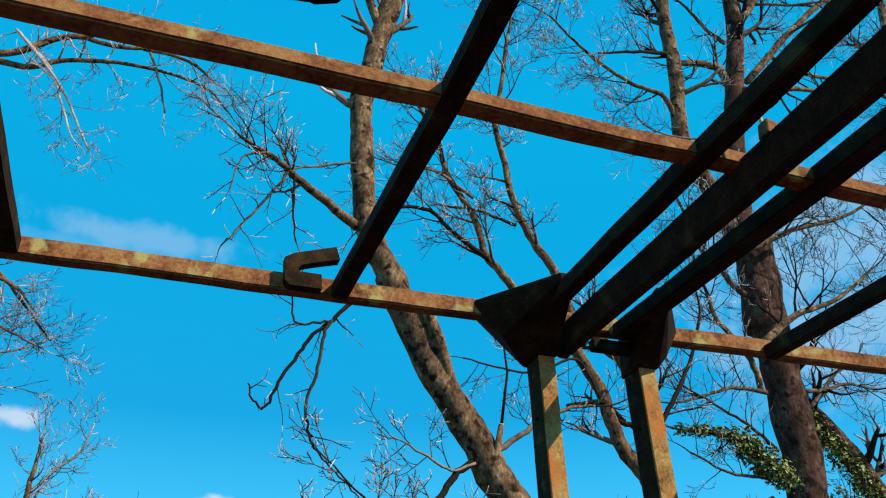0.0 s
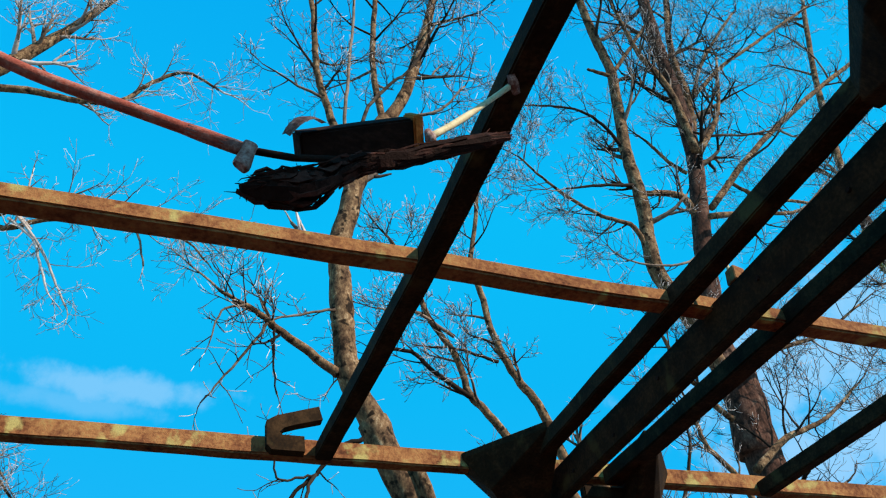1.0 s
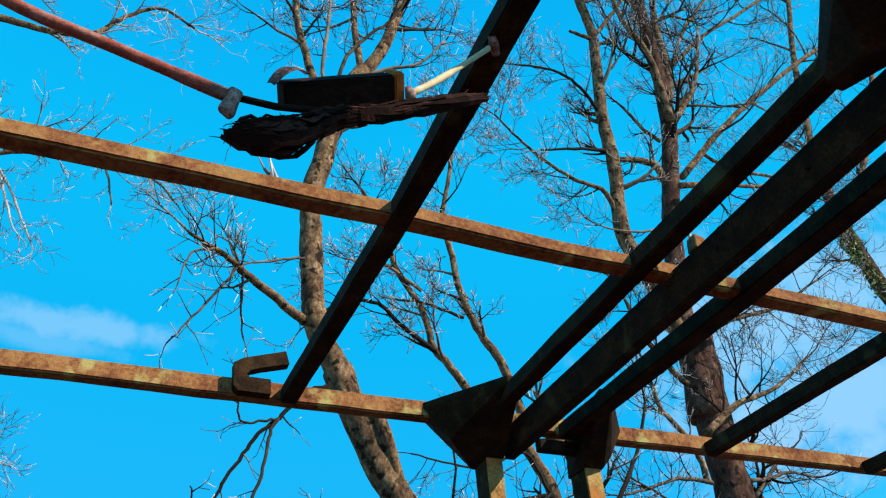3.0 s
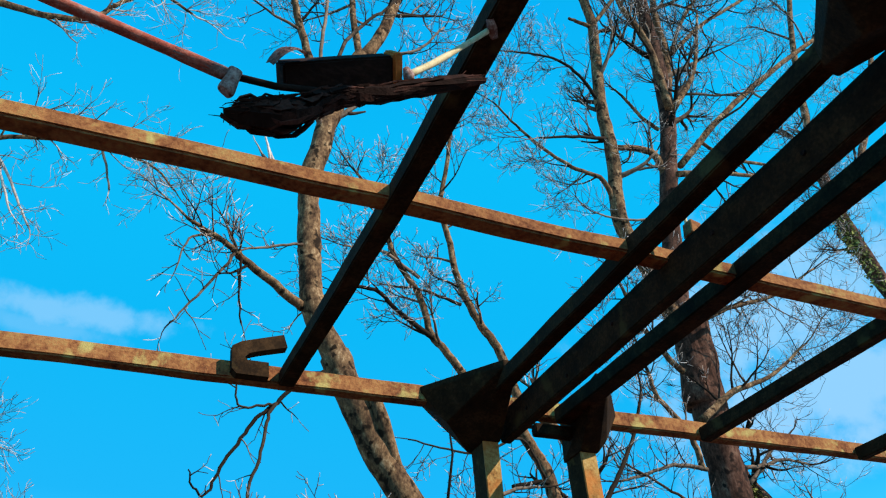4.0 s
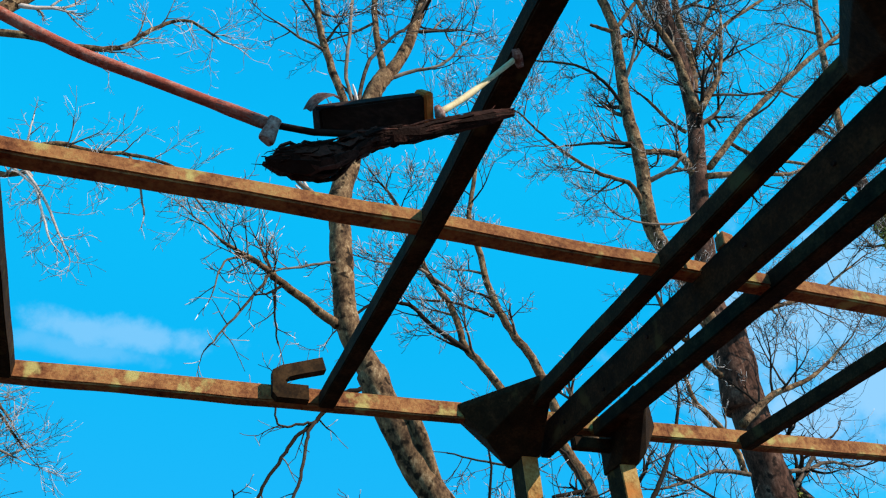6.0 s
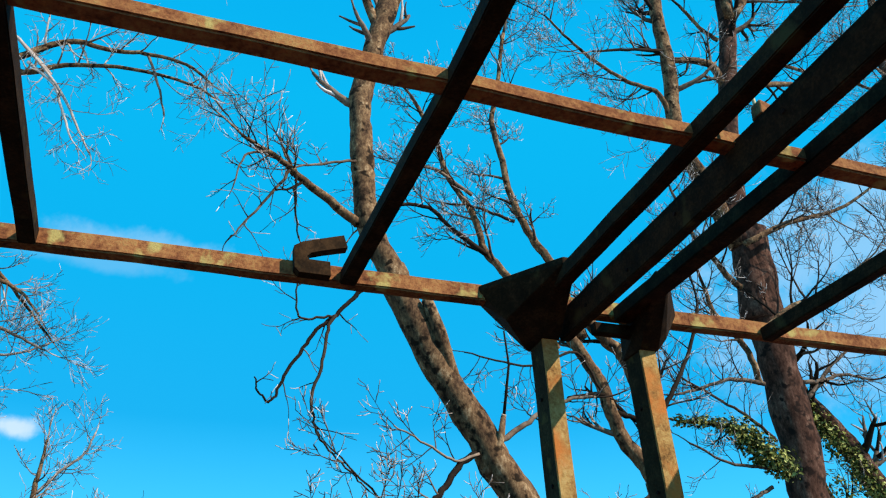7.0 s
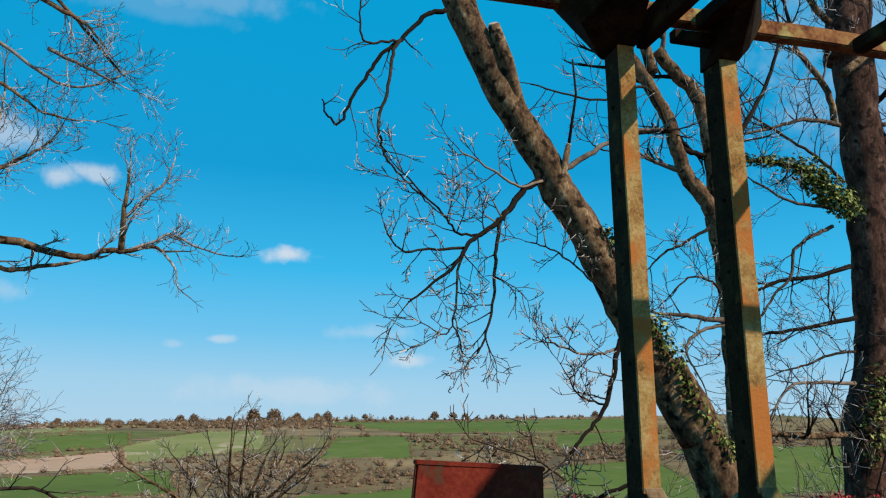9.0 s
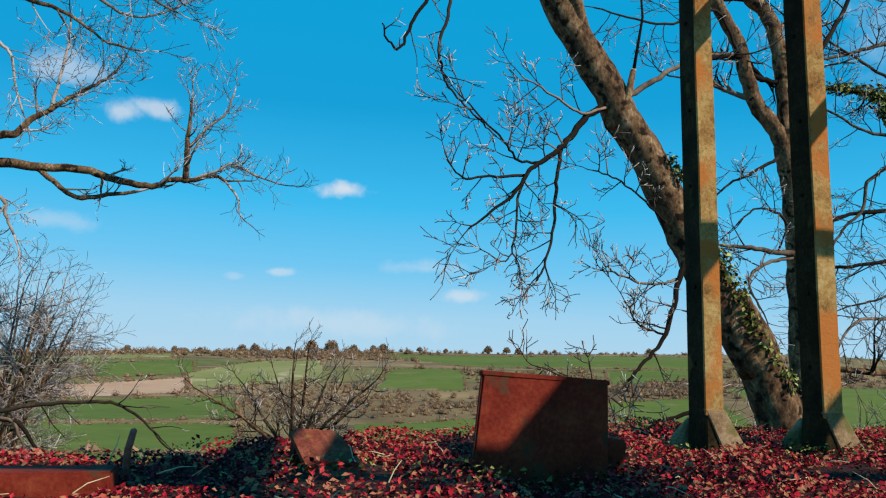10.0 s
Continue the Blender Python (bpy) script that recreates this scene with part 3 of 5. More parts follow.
for k in range(3):
    mtx[k][0], mtx[k][1], mtx[k][2], mtx[k][3] = u[k], nrm[k], vv[k], (0.8715, 1.453, 2.15)[k]
bm = bar((-0.132, -0.055, -0.040), (0.117, 0.0, 0.030), 0.005, 0.005, 10)
for v in bm.verts:
    v.co.z += 0.012 * max(0.0, -v.co.x / 0.135) * (v.co.z < 0)
bmesh.ops.transform(bm, matrix=mtx, verts=bm.verts[:])
bmesh.ops.recalc_face_normals(bm, faces=bm.faces[:])
part("body", bm, DARK, block, "dark weathered timber")
# added strip in a brighter colour for the sunlit end of the block
bm = bar((0.118, -0.056, -0.038), (0.141, 0.001, 0.035), 0.002, 0.004, 3)
bmesh.ops.transform(bm, matrix=mtx, verts=bm.verts[:])
bmesh.ops.recalc_face_normals(bm, faces=bm.faces[:])
part("end_face", bm, POST, block, "orange-brown end strip with the block's sunlit tone painted in")
# the curled sheet: a thin bowed strip over the block's corner
bm = bmesh.new()
strips = []
for k in range(9):
    f = k / 8
    x, z = -0.165 + 0.085 * f, 0.022 + 0.038 * math.sin(0.25 + 2.3 * f)
    wide = 0.012 + 0.035 * math.sin(math.pi * (0.15 + 0.7 * f))
    strips.append([bm.verts.new(mtx @ Vector(q)) for q in ((x, 0.008 - wide, z - 0.004), (x + 0.002, 0.0, z), (x + 0.004, 0.012 + 0.3 * wide, z - 0.003))])
for a, b in zip(strips, strips[1:]):
    for k in range(2):
        bm.faces.new((a[k], b[k], b[k + 1], a[k + 1]))
bmesh.ops.solidify(bm, geom=bm.faces[:], thickness=0.003)
part("flap", bm, PALE, block, "curled grey sheet flap")
settle(block)

cane = empty("cane", (1.0195, 1.446, 2.188), "pale weathered cane wedged up against a joist", "cane")
w = Wood()
w.tube(curve_through([(1.0155, 1.443, 2.185), (1.1255, 1.503, 2.348), (1.335, 1.63, 2.69), (1.345, 1.637, 2.712)], 4), [0.0088, 0.0082, 0.0078, 0.0085, 0.009, 0.008, 0.0078, 0.0084, 0.009, 0.0088, 0.0086, 0.0085, 0.008], 8, 0.05)
w.link("stem", CANE, cane)
w = Wood()
w.tube([Vector((1.0115, 1.445, 2.206)), Vector((1.0175, 1.445, 2.185)), Vector((1.0215, 1.447, 2.168))], [0.008, 0.014, 0.01], 8)
w.link("knot", PALE, cane, "pale knot at cane foot")
w = Wood()
w.tube([Vector((1.335, 1.60, 2.712)), Vector((1.352, 1.622, 2.702)), Vector((1.372, 1.65, 2.706))], [0.012, 0.016, 0.012], 8, 0.2)
w.link("clip", PALE, cane, "rusty clip at cane top")
settle(cane)

fib = empty("rotten_plank", (0.7855, 1.448, 1.978), "rotten dark plank frayed into long strands", "plank")
r2 = random.Random(3)
core = curve_through([(0.6455, 1.45, 1.95), (0.7605, 1.448, 1.982), (0.8475, 1.446, 2.056), (0.9495, 1.443, 2.104), (1.2005, 1.443, 2.24)], 5)
girth = [0.010, 0.024, 0.031, 0.034, 0.037, 0.036, 0.031, 0.026, 0.024, 0.022, 0.020, 0.019, 0.018, 0.018, 0.017, 0.016, 0.016, 0.015, 0.014, 0.012, 0.007]
# a split slab: ragged layers of thin slivers lying along the grain
v, f = [], []
for k in range(300):
    i0 = r2.randrange(0, 18)
    i1 = min(20, i0 + r2.randrange(2, 6))
    a = r2.uniform(0, 2 * math.pi)
    off = r2.uniform(0.3, 1.25)
    wid, thk = r2.uniform(0.004, 0.011) * (1.3 if i0 < 6 else 0.8), r2.uniform(0.0012, 0.0035)
    base, n = len(v), i1 - i0 + 1
    for j in range(n):
        i = i0 + j
        d = (core[min(i + 1, 20)] - core[max(i - 1, 0)]).normalized()
        sx = Vector((0, 1, 0)) - d * d.y
        sx.normalize()
        sz = sx.cross(d)
        c = core[i] + (sx * math.cos(a) * 0.9 + sz * math.sin(a)) * girth[i] * off + rand_dir(r2) * 0.0045
        taper = 1.0 if 0 < j < n - 1 else r2.uniform(0.15, 0.7)
        tx = (sx * math.cos(a + 1.57) + sz * math.sin(a + 1.57)) * wid * taper
        tz = (sx * math.cos(a) + sz * math.sin(a)) * thk * taper
        c += d * (r2.uniform(-0.012, 0.012) if j in (0, n - 1) else 0)
        v += [c - tx - tz, c + tx - tz, c + tx + tz, c - tx + tz]
    for j in range(n - 1):
        for q in range(4):
            p0, p1 = base + 4 * j + q, base + 4 * j + (q + 1) % 4
            f.append((p0, p1, p1 + 4, p0 + 4))
    f += [(base + 3, base + 2, base + 1, base), tuple(base + 4 * (n - 1) + q for q in range(4))]
tagged(new("slab", mesh_of("slab", v, f, FIBRE)), "dark split layers of rotten wood").parent = fib
w = Wood()
for k in range(120):
    i0 = r2.choice((0, 1, 1, 2, 3, 19, 20, r2.randrange(0, 20)))
    d = (core[min(i0 + 1, 20)] - core[max(i0 - 1, 0)]).normalized()
    p = core[i0] + rand_dir(r2) * girth[i0] * 1.0
    q = (d * r2.choice((-1, 1, 1)) + rand_dir(r2) * 0.7).normalized()
    ln = r2.uniform(0.008, 0.035)
    w.tube([p, p + q * ln * 0.6, p + q * ln + rand_dir(r2) * 0.006], [0.0018, 0.0013, 0.0006], 4)
tagged(w.link("frayed_mass", FIBRE, fib), "frayed red-brown strands", kind="stuff")
w = Wood()
w.tube(core[1:20], [g_ * 0.5 for g_ in girth[1:20]], 8, 0.5)
w.link("core", DARK, fib)
settle(fib)

clay = empty("clay_fragment", (2.6, 2.33, 2.735), "orange broken clay fragment resting on the tie beam", "fragment")
part("shard", hull([(2.572, 2.30, 2.732), (2.645, 2.30, 2.732), (2.572, 2.36, 2.732), (2.645, 2.36, 2.732), (2.58, 2.30, 2.805), (2.64, 2.31, 2.80), (2.585, 2.36, 2.81)], 0.004), RUST, clay)
w = Wood()
w.tube([Vector((2.60, 2.352, 2.732)), Vector((2.605, 2.352, 2.82)), Vector((2.60, 2.352, 2.93))], [0.009, 0.008, 0.006], 6)
w.link("splinter", CANE, clay)
settle(clay)
tw = Wood()
tw.tube(curve_through([(2.70, 4.3, 2.74), (2.705, 4.32, 2.55), (2.69, 4.31, 2.42), (2.715, 4.32, 2.33)], 5), [0.0022] * 16, 4)
tagged(tw.link("twine", STRING), "faded green twine hanging from the rail", "twine")

# ---- trees ----
def plant(name, at, label, trunk_mat, twig_mat, seed, build):
    thing = empty(name, at, label, "tree")
    w, t = Wood(), Wood()
    w.limbs, t.tips = [], Wood()
    build(w, t, random.Random(seed))
    if w.v:
        w.link("trunk", trunk_mat, thing)
    for bough in w.limbs:
        bough.link("bough", BARK, thing)
    t.link("crown", twig_mat, thing)
    tagged(t.tips.link("fine_spray", SUNLIT_TIP, thing), "finest twigs painted pale for sunlight", kind="stuff")
    return thing


def leaning(w, t, g):
    limb(w, t, g, [(5.0, 7.7, 0.39), (4.66, 7.7, 0.93), (4.39, 7.7, 1.48), (4.21, 7.7, 1.76), (4.0, 7.7, 2.15), (3.81, 7.7, 2.5), (3.56, 7.7, 2.84), (3.42, 7.7, 3.12), (3.24, 7.7, 3.41), (2.94, 7.7, 3.88), (2.66, 7.7, 4.42), (2.45, 7.7, 4.91)], 0.192, 0.158, 14, 0, wobble=0.008, rough=0.09, end=False)
    limb(w, t, g, [(5.75, 7.7, -1.9), (5.45, 7.7, -0.72), (5.27, 7.7, -0.18), (5.13, 7.7, 0.17), (4.91, 7.7, 0.7), (4.79, 7.7, 0.91), (4.7, 7.7, 1.08)], 0.243, 0.203, 14, 0, wobble=0.008, rough=0.09, end=False)
    limb(w, t, g, [(2.61, 7.7, 4.56), (2.45, 7.7, 4.93), (2.27, 7.7, 5.26), (2.18, 7.7, 5.51), (2.13, 7.7, 5.89), (2.11, 7.7, 6.21), (2.08, 7.7, 6.62), (2.05, 7.7, 7.05), (2.06, 7.7, 7.42), (2.19, 7.7, 8.04), (2.27, 7.7, 8.57), (2.37, 7.7, 9.09)], 0.137, 0.133, 12, 2, 0.7, 1, 0.5, wobble=0.008, rough=0.09, end=False)
    limb(w, t, g, [(2.05, 7.7, 6.96), (2.07, 7.7, 7.33), (2.13, 7.7, 7.73), (2.22, 7.7, 8.26), (2.36, 7.7, 8.85), (2.51, 7.7, 9.48), (2.68, 7.7, 9.85)], 0.120, 0.133, 12, 2, 0.7, 1, 0.3, wobble=0.008, rough=0.09, end=False)
    limb(w, t, g, [(2.25, 7.7, 8.48), (1.99, 7.64, 9.23), (1.71, 7.58, 10.1), (1.59, 7.52, 10.71), (1.5, 7.46, 11.75), (1.31, 7.4, 13.03)], 0.067, 0.039, 8, 8, 1.0, 3, 0.3)
    limb(w, t, g, [(2.32, 7.7, 8.72), (2.09, 7.68, 9.55), (2.11, 7.65, 10.55), (2.14, 7.62, 11.38), (2.18, 7.6, 12.79)], 0.030, 0.022, 6, 5, 0.7, 2)
    limb(w, t, g, [(2.68, 7.7, 9.79), (2.57, 7.75, 10.59), (2.53, 7.8, 11.49), (2.57, 7.85, 12.36), (2.65, 7.9, 14.05)], 0.059, 0.043, 8, 7, 1.1, 3, 0.3)
    limb(w, t, g, [(2.68, 7.7, 9.79), (3.0, 7.75, 10.56), (3.27, 7.8, 11.59), (3.55, 7.85, 12.82), (3.88, 7.9, 14.72)], 0.103, 0.070, 8, 7, 1.1, 3, 0.35)
    limb(w, t, g, [(2.24, 7.7, 8.81), (2.38, 7.65, 9.88), (2.69, 7.6, 10.52), (3.13, 7.55, 11.14), (3.54, 7.5, 12.32)], 0.031, 0.022, 6, 5, 0.8, 2)
    limb(w, t, g, [(2.72, 7.7, 9.78), (3.14, 7.63, 10.01), (3.53, 7.57, 10.21), (3.96, 7.5, 10.84)], 0.033, 0.016, 6, 6, 0.7, 2, 0.3)
    limb(w, t, g, [(2.08, 7.7, 5.44), (1.74, 7.56, 5.59), (1.34, 7.42, 5.75), (1.23, 7.28, 5.75), (0.97, 7.14, 5.81), (0.69, 7.0, 5.85)], 0.060, 0.018, 7, 9, 0.6, 2, 0.35, 0.08)
    limb(w, t, g, [(1.31, 7.3, 5.67), (1.31, 7.25, 5.32), (1.37, 7.2, 4.84)], 0.016, 0.008, 5, 3, 0.3, 1, 0.3, 0.0)
    limb(w, t, g, [(1.23, 7.3, 5.74), (1.13, 7.17, 5.44), (0.86, 7.03, 4.88), (0.67, 6.9, 4.5)], 0.021, 0.007, 5, 5, 0.35, 1, 0.3, 0.0)
    limb(w, t, g, [(0.96, 7.1, 5.78), (0.75, 7.0, 5.6), (0.67, 6.9, 5.14)], 0.016, 0.007, 5, 4, 0.3, 1, 0.2, 0.0)
    limb(w, t, g, [(2.0, 7.6, 6.23), (1.79, 7.5, 6.1), (1.44, 7.4, 5.91), (1.2, 7.3, 5.74)], 0.020, 0.010, 5, 5, 0.35, 2, 0.3, 0.15)
    limb(w, t, g, [(2.32, 7.6, 4.64), (2.13, 7.55, 4.54), (1.98, 7.5, 4.36), (1.83, 7.45, 4.16), (1.64, 7.4, 3.95), (1.48, 7.35, 3.66), (1.33, 7.3, 3.36), (1.28, 7.25, 3.19), (1.22, 7.2, 3.12), (1.12, 7.15, 3.19), (1.07, 7.1, 3.3)], 0.029, 0.007, 6, 6, 0.32, 1, 0.2, 0.05, end=False)
    limb(w, t, g, [(1.82, 7.4, 4.13), (1.74, 7.36, 3.95), (1.7, 7.32, 3.6), (1.61, 7.29, 3.23), (1.63, 7.25, 3.05), (1.66, 7.21, 2.88), (1.78, 7.18, 2.72), (1.97, 7.14, 2.52), (2.13, 7.1, 2.36)], 0.020, 0.007, 5, 7, 0.3, 1, 0.3, 0.03)
    limb(w, t, g, [(1.82, 7.4, 4.13), (1.62, 7.35, 4.06), (1.45, 7.3, 4.03), (1.4, 7.25, 4.28), (1.41, 7.2, 4.56)], 0.015, 0.007, 5, 5, 0.32, 1, 0.2, 0.1)
    limb(w, t, g, [(3.4, 7.65, 2.96), (3.15, 7.57, 2.79), (2.95, 7.49, 2.54), (2.83, 7.41, 2.4), (2.61, 7.32, 2.22), (2.46, 7.24, 2.08), (2.33, 7.16, 1.88), (2.09, 7.08, 1.67), (1.88, 7.0, 1.5)], 0.038, 0.008, 6, 9, 0.38, 2, 0.3, 0.04)
    limb(w, t, g, [(2.47, 7.3, 2.08), (2.1, 7.2, 2.02), (1.83, 7.1, 1.97), (1.68, 7.0, 2.09)], 0.016, 0.006, 5, 6, 0.32, 2, 0.2, 0.06)
    limb(w, t, g, [(2.85, 7.45, 2.4), (2.79, 7.38, 2.11), (2.75, 7.31, 1.83), (2.7, 7.24, 1.5), (2.61, 7.17, 1.24), (2.51, 7.1, 1.08)], 0.021, 0.008, 5, 9, 0.36, 2, 0.25, -0.02)
    limb(w, t, g, [(2.64, 7.4, 2.23), (2.39, 7.3, 2.22), (2.25, 7.2, 2.32), (2.01, 7.1, 2.51), (1.75, 7.0, 2.69)], 0.014, 0.007, 5, 7, 0.35, 2, 0.2, 0.08)
    limb(w, t, g, [(3.35, 7.6, 2.9), (3.07, 7.5, 2.79), (2.8, 7.4, 2.87), (2.59, 7.3, 2.93), (2.37, 7.2, 2.99)], 0.017, 0.007, 5, 6, 0.36, 2, 0.2, 0.12)
    limb(w, t, g, [(2.47, 7.3, 2.08), (2.37, 7.25, 1.79), (2.35, 7.2, 1.55), (2.29, 7.15, 1.3), (2.18, 7.1, 1.24)], 0.014, 0.006, 5, 7, 0.32, 2, 0.2, 0.0)
    limb(w, t, g, [(3.56, 7.6, 3.02), (3.84, 7.65, 3.21), (4.14, 7.7, 3.43), (4.54, 7.75, 3.63), (4.85, 7.8, 3.69)], 0.033, 0.017, 6, 5, 0.5, 2, 0.3)
    limb(w, t, g, [(4.18, 7.6, 1.41), (4.04, 7.46, 1.22), (3.9, 7.32, 0.89), (3.74, 7.18, 0.63), (3.51, 7.04, 0.44), (3.28, 6.9, 0.26)], 0.032, 0.013, 6, 6, 0.4, 2, 0.3, 0.05)
    limb(w, t, g, [(4.06, 7.5, 1.23), (3.83, 7.4, 1.16), (3.56, 7.3, 1.16), (3.29, 7.2, 1.22), (3.14, 7.1, 1.28)], 0.017, 0.007, 5, 6, 0.3, 2, 0.2, 0.12)
    limb(w, t, g, [(3.8, 7.3, 0.69), (3.53, 7.2, 0.75), (3.35, 7.1, 0.94)], 0.012, 0.007, 5, 5, 0.3, 2, 0.2, 0.12)
    limb(w, t, g, [(3.93, 7.5, 1.77), (3.62, 7.4, 1.98), (3.34, 7.3, 2.11), (3.07, 7.2, 2.15)], 0.012, 0.007, 5, 6, 0.35, 2, 0.2, 0.05)
    limb(w, t, g, [(4.03, 7.1, 0.03), (3.62, 6.97, -0.08), (3.3, 6.83, -0.22), (3.07, 6.7, -0.15)], 0.021, 0.010, 6, 5, 0.35, 2, 0.2, 0.1)
    limb(w, t, g, [(3.23, 6.9, 0.05), (2.98, 6.8, 0.19), (2.7, 6.7, 0.27), (2.38, 6.6, 0.36)], 0.011, 0.006, 5, 6, 0.3, 2, 0.2, 0.12)
    w.tube([Vector((3.17, 7.66, 3.62)), Vector((3.08, 7.6, 3.8)), Vector((2.95, 7.54, 4.13)), Vector((2.80, 7.5, 4.485))], [0.07, 0.085, 0.07, 0.055], 9, 0.2)
    w.tube([Vector((3.44, 7.66, 2.72)), Vector((3.5, 7.6, 2.87)), Vector((3.57, 7.53, 3.06)), Vector((3.61, 7.53, 3.28))], [0.05, 0.05, 0.04, 0.028], 8, 0.2)
    t.tube([Vector((3.61, 7.53, 3.26)), Vector((3.71, 7.53, 3.855)), Vector((3.68, 7.53, 4.24))], [0.018, 0.013, 0.01], 5)


tree_a = plant("leaning_tree", (5.3, 7.7, -1.5), "leaning bare tree with mottled bark and broken stubs", BARK, TWIG, 11, leaning)


def forked(w, t, g):
    limb(w, t, g, [(6.75, 9.1, -2.4), (6.48, 9.1, 0.04), (6.47, 9.1, 0.83), (6.47, 9.1, 1.38), (6.44, 9.1, 2.09), (6.41, 9.1, 2.68), (6.31, 9.1, 3.16)], 0.150, 0.133, 12, 0, wobble=0.01, rough=0.09, end=False)
    limb(w, t, g, [(6.35, 9.1, 3.05), (6.16, 9.1, 3.41), (5.94, 9.1, 3.66), (5.82, 9.1, 4.0), (5.72, 9.1, 4.38), (5.56, 9.1, 4.68), (5.33, 9.1, 5.06), (5.13, 9.1, 5.32)], 0.106, 0.074, 10, 4, 0.7, 2, 0.3, end=False)
    limb(w, t, g, [(6.35, 9.1, 3.12), (6.33, 9.1, 3.58), (6.31, 9.1, 4.06), (6.26, 9.1, 4.45), (6.13, 9.1, 4.85), (5.84, 9.1, 5.1), (5.6, 9.1, 5.39)], 0.106, 0.083, 10, 4, 0.7, 2, 0.3, end=False)
    limb(w, t, g, [(5.86, 9.1, 4.04), (6.07, 9.1, 3.99), (6.33, 9.1, 3.96)], 0.040, 0.034, 8, 0, end=False)
    limb(w, t, g, [(5.11, 9.1, 4.83), (4.78, 9.09, 5.37), (4.4, 9.07, 5.92), (4.16, 9.06, 6.17), (3.98, 9.04, 6.8), (3.65, 9.03, 7.29), (3.45, 9.01, 7.93), (3.19, 9.0, 8.51)], 0.066, 0.030, 9, 8, 0.8, 3, 0.35)
    limb(w, t, g, [(4.16, 9.05, 6.14), (3.65, 8.99, 6.43), (3.31, 8.93, 6.67), (2.78, 8.86, 6.56), (2.35, 8.8, 6.13)], 0.040, 0.016, 7, 7, 0.6, 2, 0.3, 0.05)
    limb(w, t, g, [(5.52, 9.1, 5.04), (5.33, 9.09, 5.7), (5.16, 9.07, 6.15), (4.88, 9.06, 6.54), (4.62, 9.05, 7.17), (4.49, 9.04, 7.97), (4.38, 9.02, 8.54), (4.52, 9.01, 9.32), (4.7, 9.0, 10.49)], 0.075, 0.030, 9, 10, 0.9, 3, 0.35)
    limb(w, t, g, [(4.63, 9.05, 6.76), (4.34, 8.97, 6.77), (3.88, 8.88, 6.78), (3.52, 8.8, 6.7)], 0.028, 0.013, 6, 6, 0.5, 2, 0.3)
    limb(w, t, g, [(3.98, 9.0, 7.06), (3.4, 8.9, 7.33), (3.04, 8.8, 7.23), (2.77, 8.7, 7.15)], 0.028, 0.013, 6, 6, 0.6, 2, 0.3)
    limb(w, t, g, [(6.35, 9.0, 1.79), (6.01, 8.9, 1.78), (5.63, 8.8, 1.8), (5.2, 8.7, 1.79)], 0.042, 0.018, 6, 5, 0.5, 2, 0.2, 0.05)
    limb(w, t, g, [(6.31, 9.0, 1.75), (5.93, 8.93, 1.65), (5.68, 8.85, 1.5), (5.6, 8.78, 1.32), (5.68, 8.7, 1.09)], 0.026, 0.012, 6, 4, 0.4, 2, 0.3, 0.0)
    limb(w, t, g, [(6.15, 9.0, 2.97), (5.75, 8.9, 2.73), (5.37, 8.8, 2.54), (5.07, 8.7, 2.29)], 0.023, 0.009, 6, 6, 0.5, 2, 0.2, 0.05)
    limb(w, t, g, [(6.26, 9.0, 2.14), (6.08, 8.9, 2.25), (5.74, 8.8, 2.28), (5.4, 8.7, 2.04)], 0.019, 0.009, 6, 5, 0.4, 2, 0.2, 0.05)
    limb(w, t, g, [(6.31, 9.1, 3.74), (6.65, 9.1, 4.18), (6.96, 9.1, 4.63), (7.28, 9.1, 5.18), (7.53, 9.1, 5.84)], 0.040, 0.023, 7, 7, 0.7, 2, 0.2)
    limb(w, t, g, [(5.15, 9.0, 4.12), (5.68, 9.05, 4.24), (5.95, 9.1, 4.09)], 0.029, 0.030, 6, 2, 0.5, 2)
    limb(w, t, g, [(5.65, 9.0, 4.26), (5.29, 8.9, 4.72), (4.67, 8.8, 4.44), (4.16, 8.7, 4.4), (3.61, 8.6, 4.43)], 0.023, 0.009, 6, 8, 0.5, 2, 0.2, 0.05)


tree_b = plant("forked_tree", (6.6, 9.1, -1.9), "forked bare tree with grey-brown bark behind the posts", BARK, TWIG, 12, forked)


